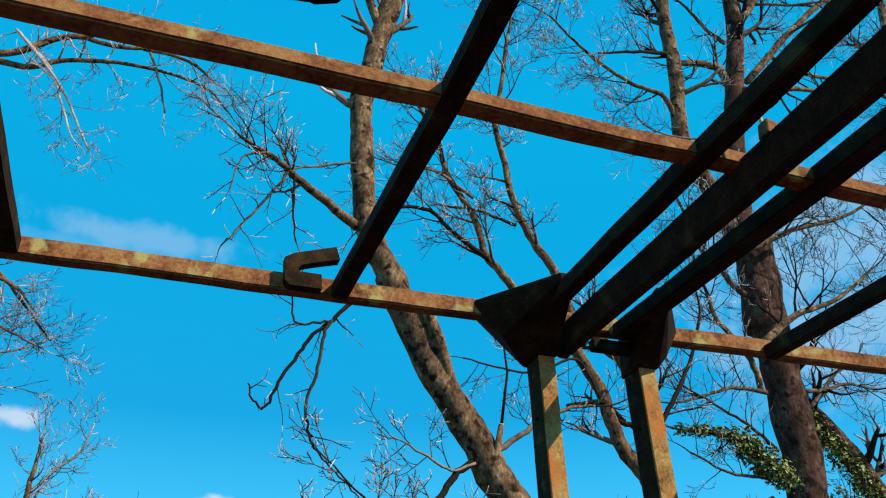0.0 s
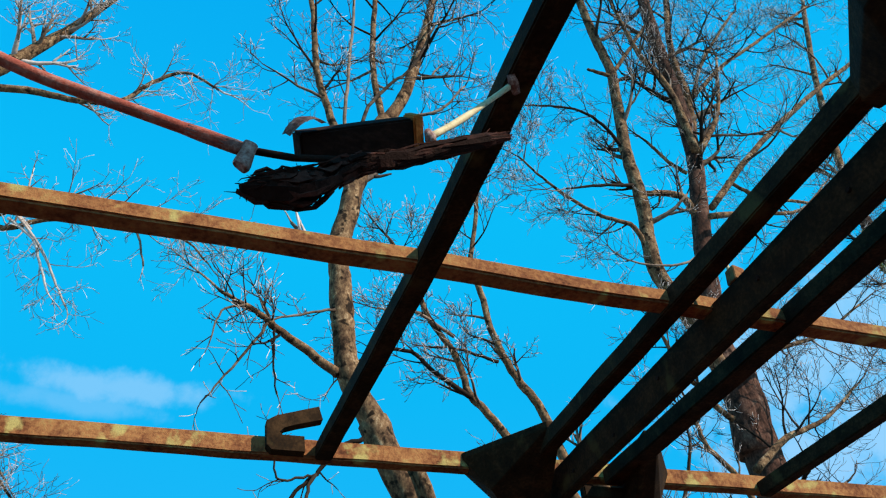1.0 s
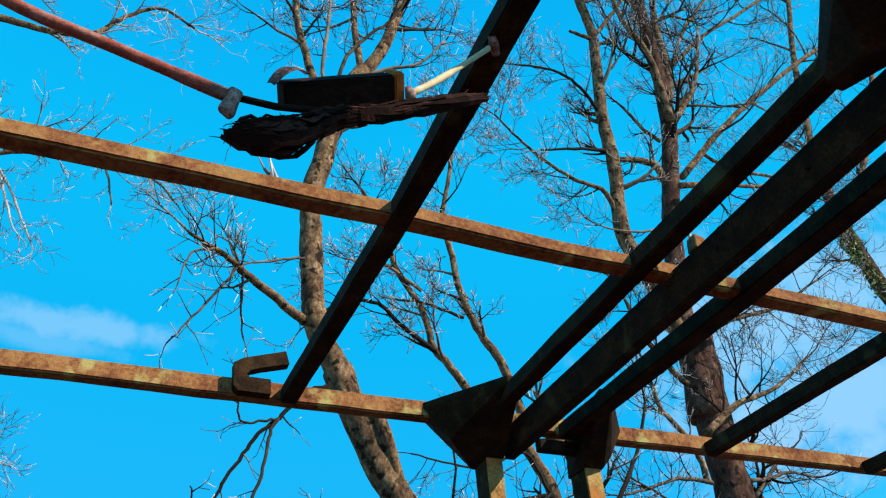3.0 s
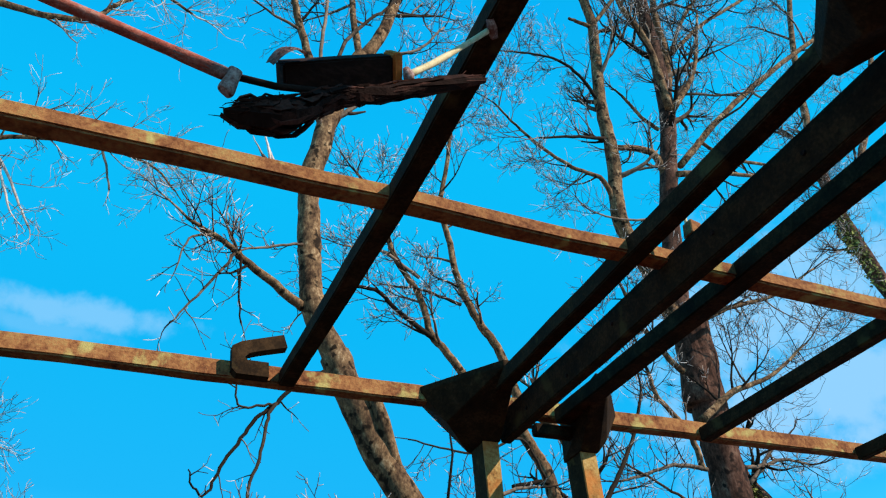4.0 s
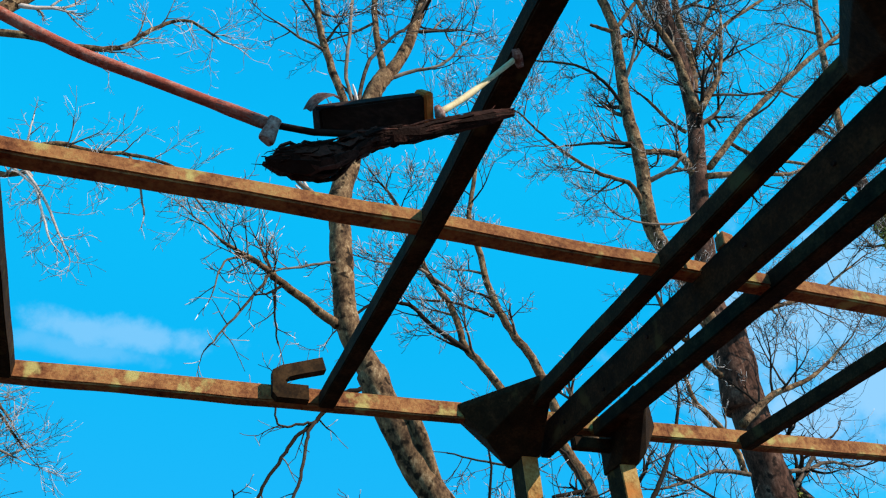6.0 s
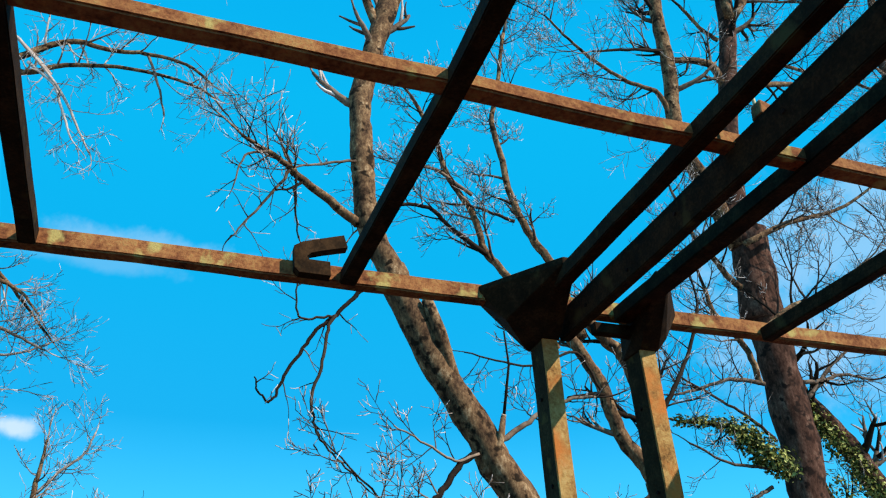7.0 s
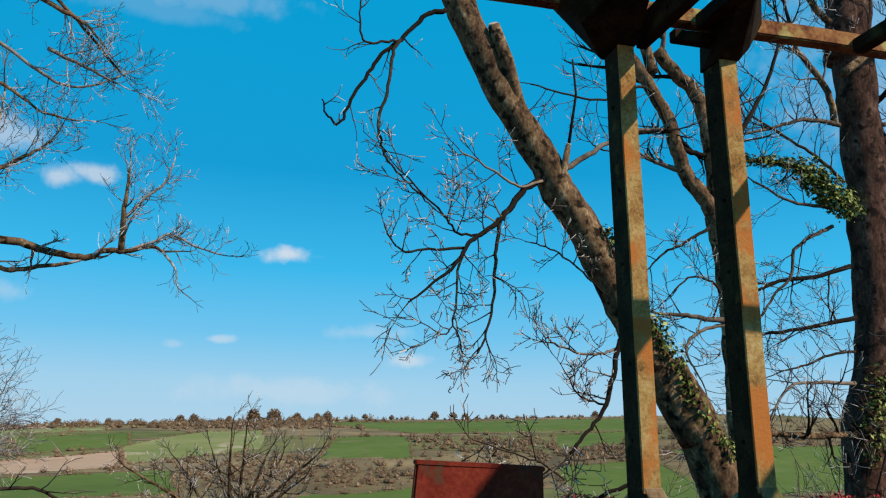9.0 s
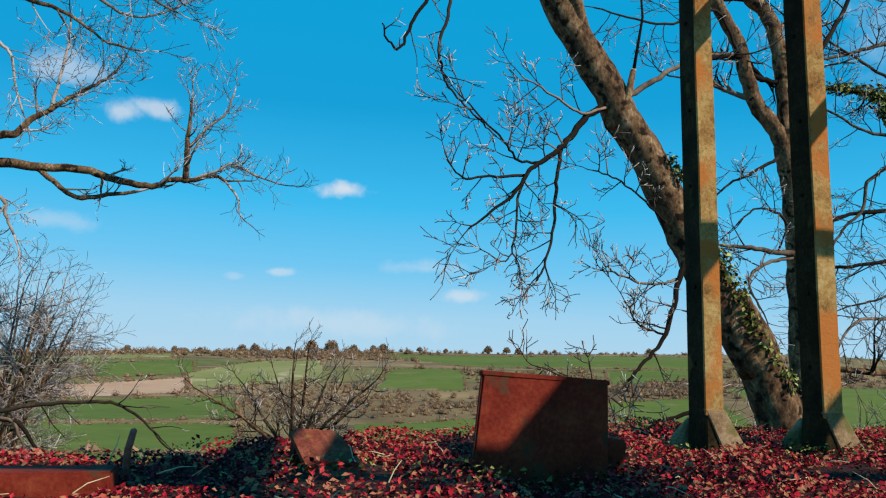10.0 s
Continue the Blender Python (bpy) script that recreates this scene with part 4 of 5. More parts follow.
def tall(w, t, g):
    limb(w, t, g, [(8.75, 9.9, -2.6), (8.94, 9.9, 0.29), (9.12, 9.9, 0.91), (9.31, 9.9, 1.55), (9.4, 9.9, 2.38), (9.41, 9.9, 3.24), (9.49, 9.9, 4.14), (9.48, 9.9, 5.08), (9.49, 9.9, 6.05), (9.55, 9.9, 7.07), (9.59, 9.9, 7.92)], 0.267, 0.308, 14, 0, wobble=0.01, rough=0.09, end=False)
    limb(w, t, g, [(9.34, 9.9, 6.13), (9.41, 9.9, 7.1), (9.45, 9.9, 7.68), (9.42, 9.9, 8.39)], 0.288, 0.206, 14, 0, wobble=0.01, rough=0.09, end=False)
    limb(w, t, g, [(9.3, 9.9, 7.57), (8.94, 9.86, 8.61), (8.49, 9.82, 9.59), (8.46, 9.78, 10.38), (8.57, 9.74, 11.58), (8.52, 9.7, 12.68), (8.61, 9.66, 13.92), (8.76, 9.62, 15.52), (8.62, 9.58, 16.5), (8.48, 9.54, 17.53), (8.37, 9.5, 19.45)], 0.164, 0.096, 10, 8, 1.3, 3, 0.35)
    limb(w, t, g, [(9.34, 9.9, 7.57), (9.54, 9.9, 9.07), (9.78, 9.9, 10.36), (10.1, 9.9, 11.67), (10.52, 9.9, 13.51), (10.7, 9.9, 15.34), (10.75, 9.9, 17.13), (10.86, 9.9, 19.17), (11.07, 9.9, 21.54)], 0.200, 0.156, 10, 8, 1.6, 3, 0.4)
    limb(w, t, g, [(10.58, 9.9, 13.72), (11.05, 9.93, 15.51), (11.25, 9.97, 17.91), (12.15, 10.0, 21.66)], 0.106, 0.072, 8, 6, 1.5, 3, 0.3)
    limb(w, t, g, [(10.44, 9.9, 11.84), (11.94, 9.96, 13.64), (13.64, 10.02, 15.46), (15.92, 10.08, 17.71), (18.54, 10.14, 20.12), (22.68, 10.2, 23.82)], 0.082, 0.063, 7, 9, 1.6, 3, 0.2)
    limb(w, t, g, [(11.22, 9.9, 15.75), (12.63, 9.93, 17.48), (14.4, 9.97, 19.27), (17.76, 10.0, 22.59)], 0.058, 0.046, 6, 8, 1.4, 3, 0.2)
    limb(w, t, g, [(11.22, 9.9, 15.75), (12.1, 9.9, 17.58), (14.08, 9.9, 20.56)], 0.058, 0.040, 6, 6, 1.3, 3, 0.2)
    limb(w, t, g, [(10.0, 9.9, 11.17), (9.8, 9.87, 11.88), (9.4, 9.83, 11.95), (8.79, 9.8, 11.78)], 0.090, 0.062, 7, 4, 0.8, 2, 0.2)
    limb(w, t, g, [(8.48, 9.8, 9.98), (8.21, 9.72, 10.56), (7.98, 9.63, 10.63), (7.38, 9.55, 10.63), (6.77, 9.47, 10.83), (6.18, 9.38, 11.17), (5.72, 9.3, 11.54)], 0.057, 0.018, 7, 10, 0.9, 3, 0.3)
    limb(w, t, g, [(8.54, 9.7, 11.86), (7.53, 9.55, 11.47), (6.64, 9.4, 11.02)], 0.041, 0.018, 6, 6, 0.8, 2, 0.2)
    limb(w, t, g, [(8.53, 9.7, 12.85), (8.04, 9.57, 13.44), (7.31, 9.43, 13.57), (6.28, 9.3, 13.22)], 0.043, 0.020, 6, 8, 0.9, 3, 0.2)
    limb(w, t, g, [(8.72, 9.6, 15.38), (8.31, 9.55, 15.32), (8.03, 9.5, 15.28)], 0.053, 0.035, 6, 0, end=False)
    limb(w, t, g, [(8.73, 9.6, 15.42), (9.45, 9.6, 16.61), (10.3, 9.6, 18.03)], 0.053, 0.041, 6, 4, 0.8, 2)
    limb(w, t, g, [(10.03, 9.8, 12.69), (9.59, 9.75, 12.89), (9.17, 9.7, 13.33)], 0.050, 0.034, 6, 3, 0.6, 2)
    limb(w, t, g, [(11.37, 10.1, 13.05), (12.38, 10.23, 12.92), (13.93, 10.37, 13.19), (15.08, 10.5, 13.14)], 0.047, 0.034, 6, 6, 1.2, 3, 0.2)
    limb(w, t, g, [(9.72, 9.8, 10.42), (9.06, 9.7, 9.9), (8.18, 9.6, 9.62), (7.62, 9.5, 9.55)], 0.031, 0.014, 6, 6, 0.9, 2, 0.2)
    limb(w, t, g, [(8.95, 9.8, 4.97), (8.85, 9.78, 5.47), (8.59, 9.75, 5.8), (8.29, 9.72, 6.12), (8.21, 9.7, 6.53)], 0.054, 0.033, 7, 6, 0.7, 2, 0.3)
    limb(w, t, g, [(9.05, 9.8, 6.68), (8.78, 9.78, 6.87), (8.53, 9.75, 7.21), (8.28, 9.72, 7.4), (8.09, 9.7, 8.02)], 0.057, 0.035, 7, 7, 0.9, 3, 0.3)
    limb(w, t, g, [(9.02, 9.8, 4.98), (8.33, 9.73, 4.96), (7.65, 9.67, 4.71), (7.21, 9.6, 4.57)], 0.037, 0.019, 6, 7, 0.6, 2, 0.2)
    limb(w, t, g, [(8.99, 9.8, 4.07), (8.56, 9.73, 4.36), (8.03, 9.67, 4.58), (7.33, 9.6, 4.87)], 0.028, 0.015, 6, 7, 0.6, 2, 0.2)
    limb(w, t, g, [(8.96, 9.7, 3.68), (8.52, 9.68, 3.94), (8.17, 9.65, 4.15), (7.77, 9.62, 4.19), (7.18, 9.6, 4.17)], 0.064, 0.022, 7, 5, 0.5, 2, 0.3)
    limb(w, t, g, [(8.96, 9.7, 3.64), (8.4, 9.63, 3.61), (7.86, 9.57, 3.62), (7.22, 9.5, 3.83)], 0.032, 0.014, 6, 5, 0.5, 2, 0.3)
    limb(w, t, g, [(8.62, 9.7, 3.35), (8.27, 9.66, 3.18), (7.88, 9.62, 2.93), (7.76, 9.58, 2.56), (7.47, 9.54, 2.29), (7.19, 9.5, 1.96)], 0.031, 0.014, 6, 8, 0.5, 2, 0.2, 0.0)
    limb(w, t, g, [(8.94, 9.8, 2.8), (8.24, 9.7, 2.59), (7.58, 9.6, 2.47), (7.08, 9.5, 2.26)], 0.040, 0.021, 6, 6, 0.6, 2, 0.2, 0.03)
    limb(w, t, g, [(8.94, 9.8, 2.05), (8.35, 9.7, 1.93), (7.79, 9.6, 1.81), (7.21, 9.5, 1.72)], 0.039, 0.021, 6, 7, 0.6, 2, 0.2, 0.0)
    limb(w, t, g, [(8.87, 9.8, 1.57), (8.39, 9.7, 1.5), (7.83, 9.6, 1.32), (7.38, 9.5, 1.22)], 0.024, 0.011, 6, 7, 0.6, 2, 0.1, 0.05)
    limb(w, t, g, [(8.82, 9.8, 1.13), (8.14, 9.67, 1.12), (7.57, 9.53, 1.05), (7.17, 9.4, 0.71)], 0.031, 0.014, 6, 9, 0.7, 2, 0.1, 0.05)
    limb(w, t, g, [(8.73, 9.8, 0.44), (7.94, 9.63, 0.41), (7.28, 9.47, 0.43), (6.49, 9.3, 0.36)], 0.054, 0.030, 6, 8, 0.7, 2, 0.1)
    limb(w, t, g, [(9.97, 10.0, 5.18), (10.34, 10.03, 5.24), (10.78, 10.07, 5.6), (11.19, 10.1, 5.88)], 0.039, 0.024, 6, 7, 0.7, 2, 0.2)
    limb(w, t, g, [(9.98, 10.0, 4.89), (10.46, 10.03, 5.25), (10.98, 10.07, 5.43), (11.49, 10.1, 5.41)], 0.039, 0.024, 6, 7, 0.7, 2, 0.2)
    limb(w, t, g, [(10.1, 9.4, 13.0), (9.91, 9.27, 14.84), (9.3, 9.13, 15.8), (8.9, 9.0, 17.5)], 0.1, 0.04, 7, 8, 1.7, 3)
    limb(w, t, g, [(10.2, 9.4, 13.0), (11.2, 9.4, 14.6), (12.0, 9.4, 17.0)], 0.09, 0.03, 6, 10, 1.9, 3, 0.2)
    limb(w, t, g, [(9.8, 9.4, 11.0), (11.2, 9.6, 11.6), (12.8, 9.8, 12.2), (14.5, 10, 13.8)], 0.07, 0.02, 6, 10, 1.6, 3, 0.2)
    limb(w, t, g, [(8.8, 9.4, 5.6), (9.6, 9.4, 6.2), (10.5, 9.4, 6.6), (11.6, 9.4, 7.4)], 0.07, 0.02, 7, 9, 1.2, 3, 0.2)
    limb(w, t, g, [(9.0, 9.4, 7.3), (9.9, 9.3, 7.8), (11, 9.2, 8.2), (12.2, 9.1, 9.0)], 0.06, 0.02, 7, 9, 1.2, 3, 0.2)


tree_c = plant("tall_tree", (8.9, 9.9, -2.2), "tall bare tree with dark red-brown trunk and ivy", BARK2, TWIG, 13, tall)


def ivied(w, t, g):
    limb(w, t, g, [(12.6, 11.2, -3.0), (12.64, 11.0, 2.95), (11.94, 10.88, 3.64), (11.39, 10.76, 4.34), (10.77, 10.64, 4.89), (10.34, 10.52, 5.27), (10.16, 10.4, 5.71)], 0.235, 0.128, 10, 5, 0.9, 2, 0.3, end=False)
    limb(w, t, g, [(14.0, 11.0, -3.0), (16.0, 11.0, 3.0), (17.4, 11.0, 8.55), (16.8, 11.0, 11.24), (16.47, 11.0, 12.76), (16.44, 11.0, 13.91), (16.53, 11.0, 15.39)], 0.232, 0.140, 9, 6, 1.2, 3, 0.5, end=False)
    limb(w, t, g, [(16.53, 11.0, 15.18), (17.1, 11.0, 17.66), (18.06, 11.0, 20.98), (19.38, 11.0, 24.76)], 0.113, 0.082, 7, 8, 1.5, 3, 0.2)
    limb(w, t, g, [(16.47, 11.0, 12.76), (18.3, 11.0, 15.25), (20.3, 11.0, 18.48), (22.37, 11.0, 22.73)], 0.106, 0.083, 7, 8, 1.5, 3, 0.2)
    limb(w, t, g, [(10.4, 10.75, -3.6), (10.41, 10.75, -0.05), (10.6, 10.75, 0.78), (10.8, 10.75, 1.66), (10.86, 10.75, 2.38), (10.92, 10.75, 3.13), (10.54, 10.7, 3.67), (10.3, 10.65, 4.6)], 0.10, 0.04, 8, 6, 0.6, 2, 0.3)


tree_d = plant("ivy_tree", (13.0, 10.5, -3.5), "bare tree with ivy-covered leaning stems", BARK2, TWIG, 14, ivied)


def spreading(w, t, g):
    limb(w, t, g, [(-7.5, 12.5, -4.2), (-7.2, 12.5, 0), (-6.9, 12.5, 4), (-6.6, 12.3, 8), (-6.0, 12.2, 12), (-5.2, 12, 16)], 0.4, 0.12, 12, 4, 1.5, 2, 0.6, rough=0.2)
    limb(w, t, g, [(-5.9, 13.0, 2.57), (-4.96, 13.0, 2.9), (-4.06, 13.0, 3.07), (-3.58, 13.0, 3.05), (-2.86, 13.0, 3.06), (-2.44, 13.0, 2.94), (-1.86, 13.0, 2.87), (-1.62, 13.0, 3.0), (-1.32, 13.0, 3.0), (-0.94, 13.0, 3.1), (-0.77, 13.0, 3.04)], 0.092, 0.023, 7, 8, 0.5, 2, 0.4, 0.1)
    limb(w, t, g, [(-1.32, 13.0, 3.0), (-0.91, 13.0, 3.19), (-0.7, 13.0, 3.32), (-0.34, 13.0, 3.17), (0.06, 13.0, 3.05)], 0.028, 0.014, 5, 8, 0.45, 2, 0.2, 0.1)
    limb(w, t, g, [(-0.77, 13.0, 3.03), (-0.58, 13.0, 2.79), (-0.52, 13.0, 2.52), (-0.33, 13.0, 2.35)], 0.023, 0.009, 5, 4, 0.3, 1, 0.2, 0.0)
    limb(w, t, g, [(-1.38, 13.0, 3.02), (-1.39, 13.0, 3.54), (-1.39, 13.0, 3.86), (-1.38, 13.0, 4.32)], 0.051, 0.019, 6, 8, 0.5, 2, 0.1, 0.1)
    limb(w, t, g, [(-1.36, 13.0, 3.54), (-1.13, 13.0, 3.84), (-0.84, 13.0, 4.14), (-0.74, 13.0, 4.48)], 0.028, 0.014, 5, 7, 0.45, 2, 0.2, 0.1)
    limb(w, t, g, [(-3.54, 13.0, 3.03), (-3.24, 13.0, 2.81), (-2.94, 13.0, 2.62), (-2.5, 13.0, 2.69), (-2.1, 13.0, 2.77)], 0.048, 0.028, 6, 4, 0.5, 1)
    limb(w, t, g, [(-5.82, 12.6, 2.98), (-4.85, 12.64, 3.24), (-3.98, 12.68, 3.42), (-3.77, 12.71, 3.48), (-3.61, 12.75, 3.7), (-3.36, 12.79, 3.9), (-3.08, 12.82, 4.15), (-2.78, 12.86, 4.37), (-2.6, 12.9, 4.54)], 0.075, 0.019, 6, 9, 0.7, 2, 0.4, 0.12)
    limb(w, t, g, [(-3.37, 12.8, 3.91), (-3.28, 12.77, 4.38), (-3.2, 12.73, 4.91), (-3.19, 12.7, 5.26)], 0.029, 0.015, 6, 7, 0.6, 2, 0.2)
    limb(w, t, g, [(-5.04, 12.4, 5.78), (-4.12, 12.43, 5.52), (-3.7, 12.47, 5.45), (-3.34, 12.5, 5.37), (-2.94, 12.53, 5.17), (-2.6, 12.57, 4.95), (-2.12, 12.6, 4.88)], 0.046, 0.014, 6, 8, 0.6, 2, 0.35, 0.0)
    limb(w, t, g, [(-4.52, 12.4, 5.14), (-4.04, 12.45, 4.74), (-3.89, 12.5, 4.57), (-3.8, 12.55, 4.16), (-3.68, 12.6, 3.76)], 0.030, 0.014, 6, 6, 0.5, 2, 0.35, 0.0)
    limb(w, t, g, [(-3.38, 12.4, 5.99), (-2.71, 12.45, 5.56), (-2.38, 12.5, 5.4), (-1.99, 12.55, 5.44), (-1.6, 12.6, 5.67)], 0.030, 0.014, 6, 6, 0.5, 2, 0.2, 0.05)
    limb(w, t, g, [(-4.6, 12.6, 2.5), (-3.87, 12.63, 2.48), (-3.78, 12.67, 2.24), (-3.65, 12.7, 1.96)], 0.038, 0.019, 6, 6, 0.5, 2, 0.2, 0.0)
    limb(w, t, g, [(-4.17, 11.9, 9.84), (-3.52, 11.86, 10.24), (-3.02, 11.82, 10.47), (-2.6, 11.79, 10.82), (-2.18, 11.75, 10.98), (-1.6, 11.71, 10.9), (-1.05, 11.68, 10.95), (-0.35, 11.64, 10.84), (0.13, 11.6, 10.46)], 0.073, 0.022, 6, 10, 0.7, 2, 0.35, 0.0)
    limb(w, t, g, [(-2.86, 11.8, 10.36), (-2.36, 11.73, 9.92), (-2.1, 11.67, 9.32), (-1.86, 11.6, 8.79)], 0.033, 0.015, 6, 7, 0.5, 2, 0.2, 0.0)
    limb(w, t, g, [(-1.02, 11.7, 10.94), (-0.75, 11.65, 10.27), (-0.55, 11.6, 9.57)], 0.028, 0.016, 6, 4, 0.4, 1, 0.2, 0.0)
    limb(w, t, g, [(-4.77, 11.9, 13.48), (-3.41, 11.85, 13.69), (-2.49, 11.8, 13.62), (-1.71, 11.75, 13.79), (-1.2, 11.7, 14.48), (-0.61, 11.65, 14.96), (0.14, 11.6, 14.54)], 0.085, 0.026, 6, 12, 0.8, 2, 0.3, 0.1)
    limb(w, t, g, [(-2.47, 11.8, 10.18), (-3.16, 11.75, 10.86), (-2.3, 11.7, 9.89), (-1.85, 11.65, 9.11), (-1.55, 11.6, 8.57)], 0.033, 0.015, 6, 7, 0.6, 2, 0.2, 0.0)
    limb(w, t, g, [(-3.3, 12.3, 6.9), (-2.45, 12.37, 6.52), (-2.11, 12.43, 6.36), (-1.81, 12.5, 6.05)], 0.045, 0.015, 6, 9, 0.6, 2, 0.3, 0.05)
    limb(w, t, g, [(-2.58, 12.3, 5.86), (-2.26, 12.37, 5.74), (-1.94, 12.43, 5.63), (-1.62, 12.5, 5.51)], 0.034, 0.014, 6, 9, 0.6, 2, 0.2, 0.05)
    limb(w, t, g, [(-3.61, 12.4, 6.69), (-2.92, 12.45, 6.95), (-2.5, 12.5, 6.68), (-1.96, 12.55, 6.13), (-1.6, 12.6, 5.74)], 0.046, 0.014, 6, 10, 0.6, 2, 0.3, 0.05)
    limb(w, t, g, [(-6.0, 12.2, 12.0), (-4.6, 12, 13.6), (-3.77, 12.0, 14.92), (-3.11, 12.0, 16.18), (-2.5, 12, 17.6)], 0.2, 0.06, 8, 10, 1.2, 3, 0.4)
    limb(w, t, g, [(-4.0, 12.1, 10.5), (-2.93, 12.0, 10.3), (-2.31, 11.88, 10.51), (-1.26, 11.75, 10.6), (-0.04, 11.62, 10.33), (0.49, 11.5, 9.74)], 0.06, 0.015, 6, 12, 0.8, 2, 0.2, 0.05)


tree_e = plant("spreading_tree", (-7.5, 12.5, -4.2), "spreading bare tree with pale sunlit twigs", BARK, PALETWIG, 15, spreading)


def arching(w, t, g):
    limb(w, t, g, [(-4.6, 9.2, -2.3), (-3.4, 9.1, -0.6), (-2.35, 9.0, -0.27), (-2.04, 9.0, -0.2), (-1.58, 9.0, -0.16), (-1.25, 9.0, -0.17), (-0.97, 9.0, -0.35), (-0.73, 9.0, -0.59)], 0.03, 0.01, 6, 7, 0.4, 1, 0.4, 0.0)
    limb(w, t, g, [(-3.4, 9.1, -0.6), (-2.34, 9.0, -0.32), (-2.12, 9.0, -0.51), (-2.08, 9.0, -0.67), (-2.1, 9.0, -0.8)], 0.02, 0.008, 6, 3, 0.3, 1, 0.4, 0.0)
    limb(w, t, g, [(-3.0, 9.05, -0.4), (-2.24, 9.0, -0.34), (-1.95, 9.0, -0.61), (-1.68, 9.0, -0.77), (-1.5, 9.0, -0.9)], 0.025, 0.008, 6, 4, 0.35, 1, 0.4, 0.0)
    limb(w, t, g, [(-4.6, 9.2, -2.3), (-3.9, 9.4, -0.5), (-3.2, 9.6, 0.4), (-2.7, 9.6, 0.7)], 0.04, 0.01, 6, 8, 0.6, 2, 0.3)


plant("arching_shrub", (-4.6, 9.2, -2.3), "bare arching shrub on the slope", BARK, TWIG, 16, arching)


def bushy(w, t, g):
    base = (-4.9, 16, height(-4.9, 16) - 0.1)
    for k in range(16):
        a = g.uniform(0, 6.3)
        sp = g.uniform(0.4, 1.7)
        top = Vector((-4.9 + sp * math.cos(a), 16 + sp * math.sin(a), 1.5 - 0.45 * sp * sp + g.uniform(-0.5, 0.0)))
        mid = Vector((-4.9 + 0.5 * sp * math.cos(a), 16 + 0.5 * sp * math.sin(a), -1.0))
        limb(w, t, g, [base, mid, top], 0.06, 0.015, 6, 14, 0.8, 2, 0.3, 0.02)


plant("bushy_thorn", (-4.9, 16, height(-4.9, 16)), "rounded bare thorn tree with dense twigs", BARK, PALETWIG, 17, bushy)


def vase(w, t, g):
    z0 = height(0.55, 14) - 0.1
    for x, z, bend in ((-0.95, -0.05, 0.3), (-0.5, -0.35, 0.4), (-0.39, 0.0, 0.35), (0.15, 0.2, 0.2), (0.45, 0.45, 0.5), (0.66, 0.5, 0.4), (1.0, 0.2, 0.3), (1.25, 0.1, 0.3), (1.6, -0.2, 0.35), (1.8, 0.2, 0.25)):
        y = 14 + g.uniform(-0.9, 0.9)
        limb(w, t, g, [(0.55 + g.uniform(-0.12, 0.12), 14, z0), (0.55 + 0.12 * (x - 0.55), 14, -1.4), (0.55 + bend * 1.6 * (x - 0.55), 0.5 * (14 + y), -0.75 + 0.2 * z), (x, y, z - 0.2)], 0.055, 0.014, 6, 8, 0.42, 2, 0.45, 0.1)


plant("vase_shrub", (0.55, 14, height(0.55, 14)), "bare many-stemmed shrub below the bank", BARK, TWIG, 18, vase)

# undergrowth between the tree feet
def brush(w, t, g):
    for k in range(11):
        x, y = g.uniform(6.5, 13), g.uniform(8.5, 14)
        z = height(x, y)
        limb(w, t, g, [(x, y, z - 0.1), (x + g.uniform(-0.3, 0.3), y, z + 1.0), (x + g.uniform(-0.9, 0.9), y, z + g.uniform(1.4, 2.8))], 0.03, 0.008, 5, 5, 0.9, 2, 0.3)


tagged(plant("undergrowth", (8, 11, -4), "tangle of bare brown saplings on the slope", BARK2, TWIG, 19, brush), kind="stuff")


# ---- ivy ----
def ivy_on(thing, points, spread, count, seed, size=0.05):
    g = random.Random(seed)
    pts = curve_through(points, 6)
    spots = []
    for k in range(count):
        p = pts[g.randrange(len(pts))]
        d = rand_dir(g)
        spots.append((p + d * spread * g.uniform(0.55, 1.15) + rand_dir(g) * spread * 0.3, d))
    spots = [(p, d + Vector((0.35, -0.5, 0.6))) for p, d in spots]
    v, f = leaves(g, spots, size)
    ob = new("ivy", mesh_of("ivy", v, f, IVY))
    ob.parent = thing
    tagged(ob, "green sunlit ivy leaves")


for at, d, r in (((2.80, 7.5, 4.485), (-0.18, -0.25, 0.34), 0.05), ((3.61, 7.53, 3.28), (0.02, -0.2, 0.3), 0.027)):
    ob = part("cut_end", disc(Vector(at) + Vector(d) * 0.02, d, r, 0.03), CUT, tree_a, "pale broken wood end")
ivy_on(tree_c, [(8.82, 9.55, 3.59), (8.45, 9.55, 3.85), (8.09, 9.55, 4.11)], 0.2, 1700, 1, 0.036)
ivy_on(tree_c, [(8.09, 9.55, 4.11), (7.71, 9.55, 4.18), (7.14, 9.55, 4.17)], 0.09, 520, 2, 0.034)
ivy_on(tree_c, [(8.84, 9.6, 0.15), (8.97, 9.6, 0.75), (9.11, 9.6, 1.21)], 0.18, 600, 3, 0.036)
ivy_on(tree_d, [(10.23, 10.5, 5.05), (10.56, 10.5, 4.64), (11.07, 10.5, 4.1), (11.49, 10.5, 3.44)], 0.2, 1900, 4, 0.04)
ivy_on(tree_d, [(10.54, 10.6, 3.67), (10.92, 10.6, 3.13), (10.86, 10.6, 2.38), (10.8, 10.6, 1.66), (10.6, 10.6, 0.78), (10.41, 10.6, -0.05)], 0.40, 3600, 5, 0.034)
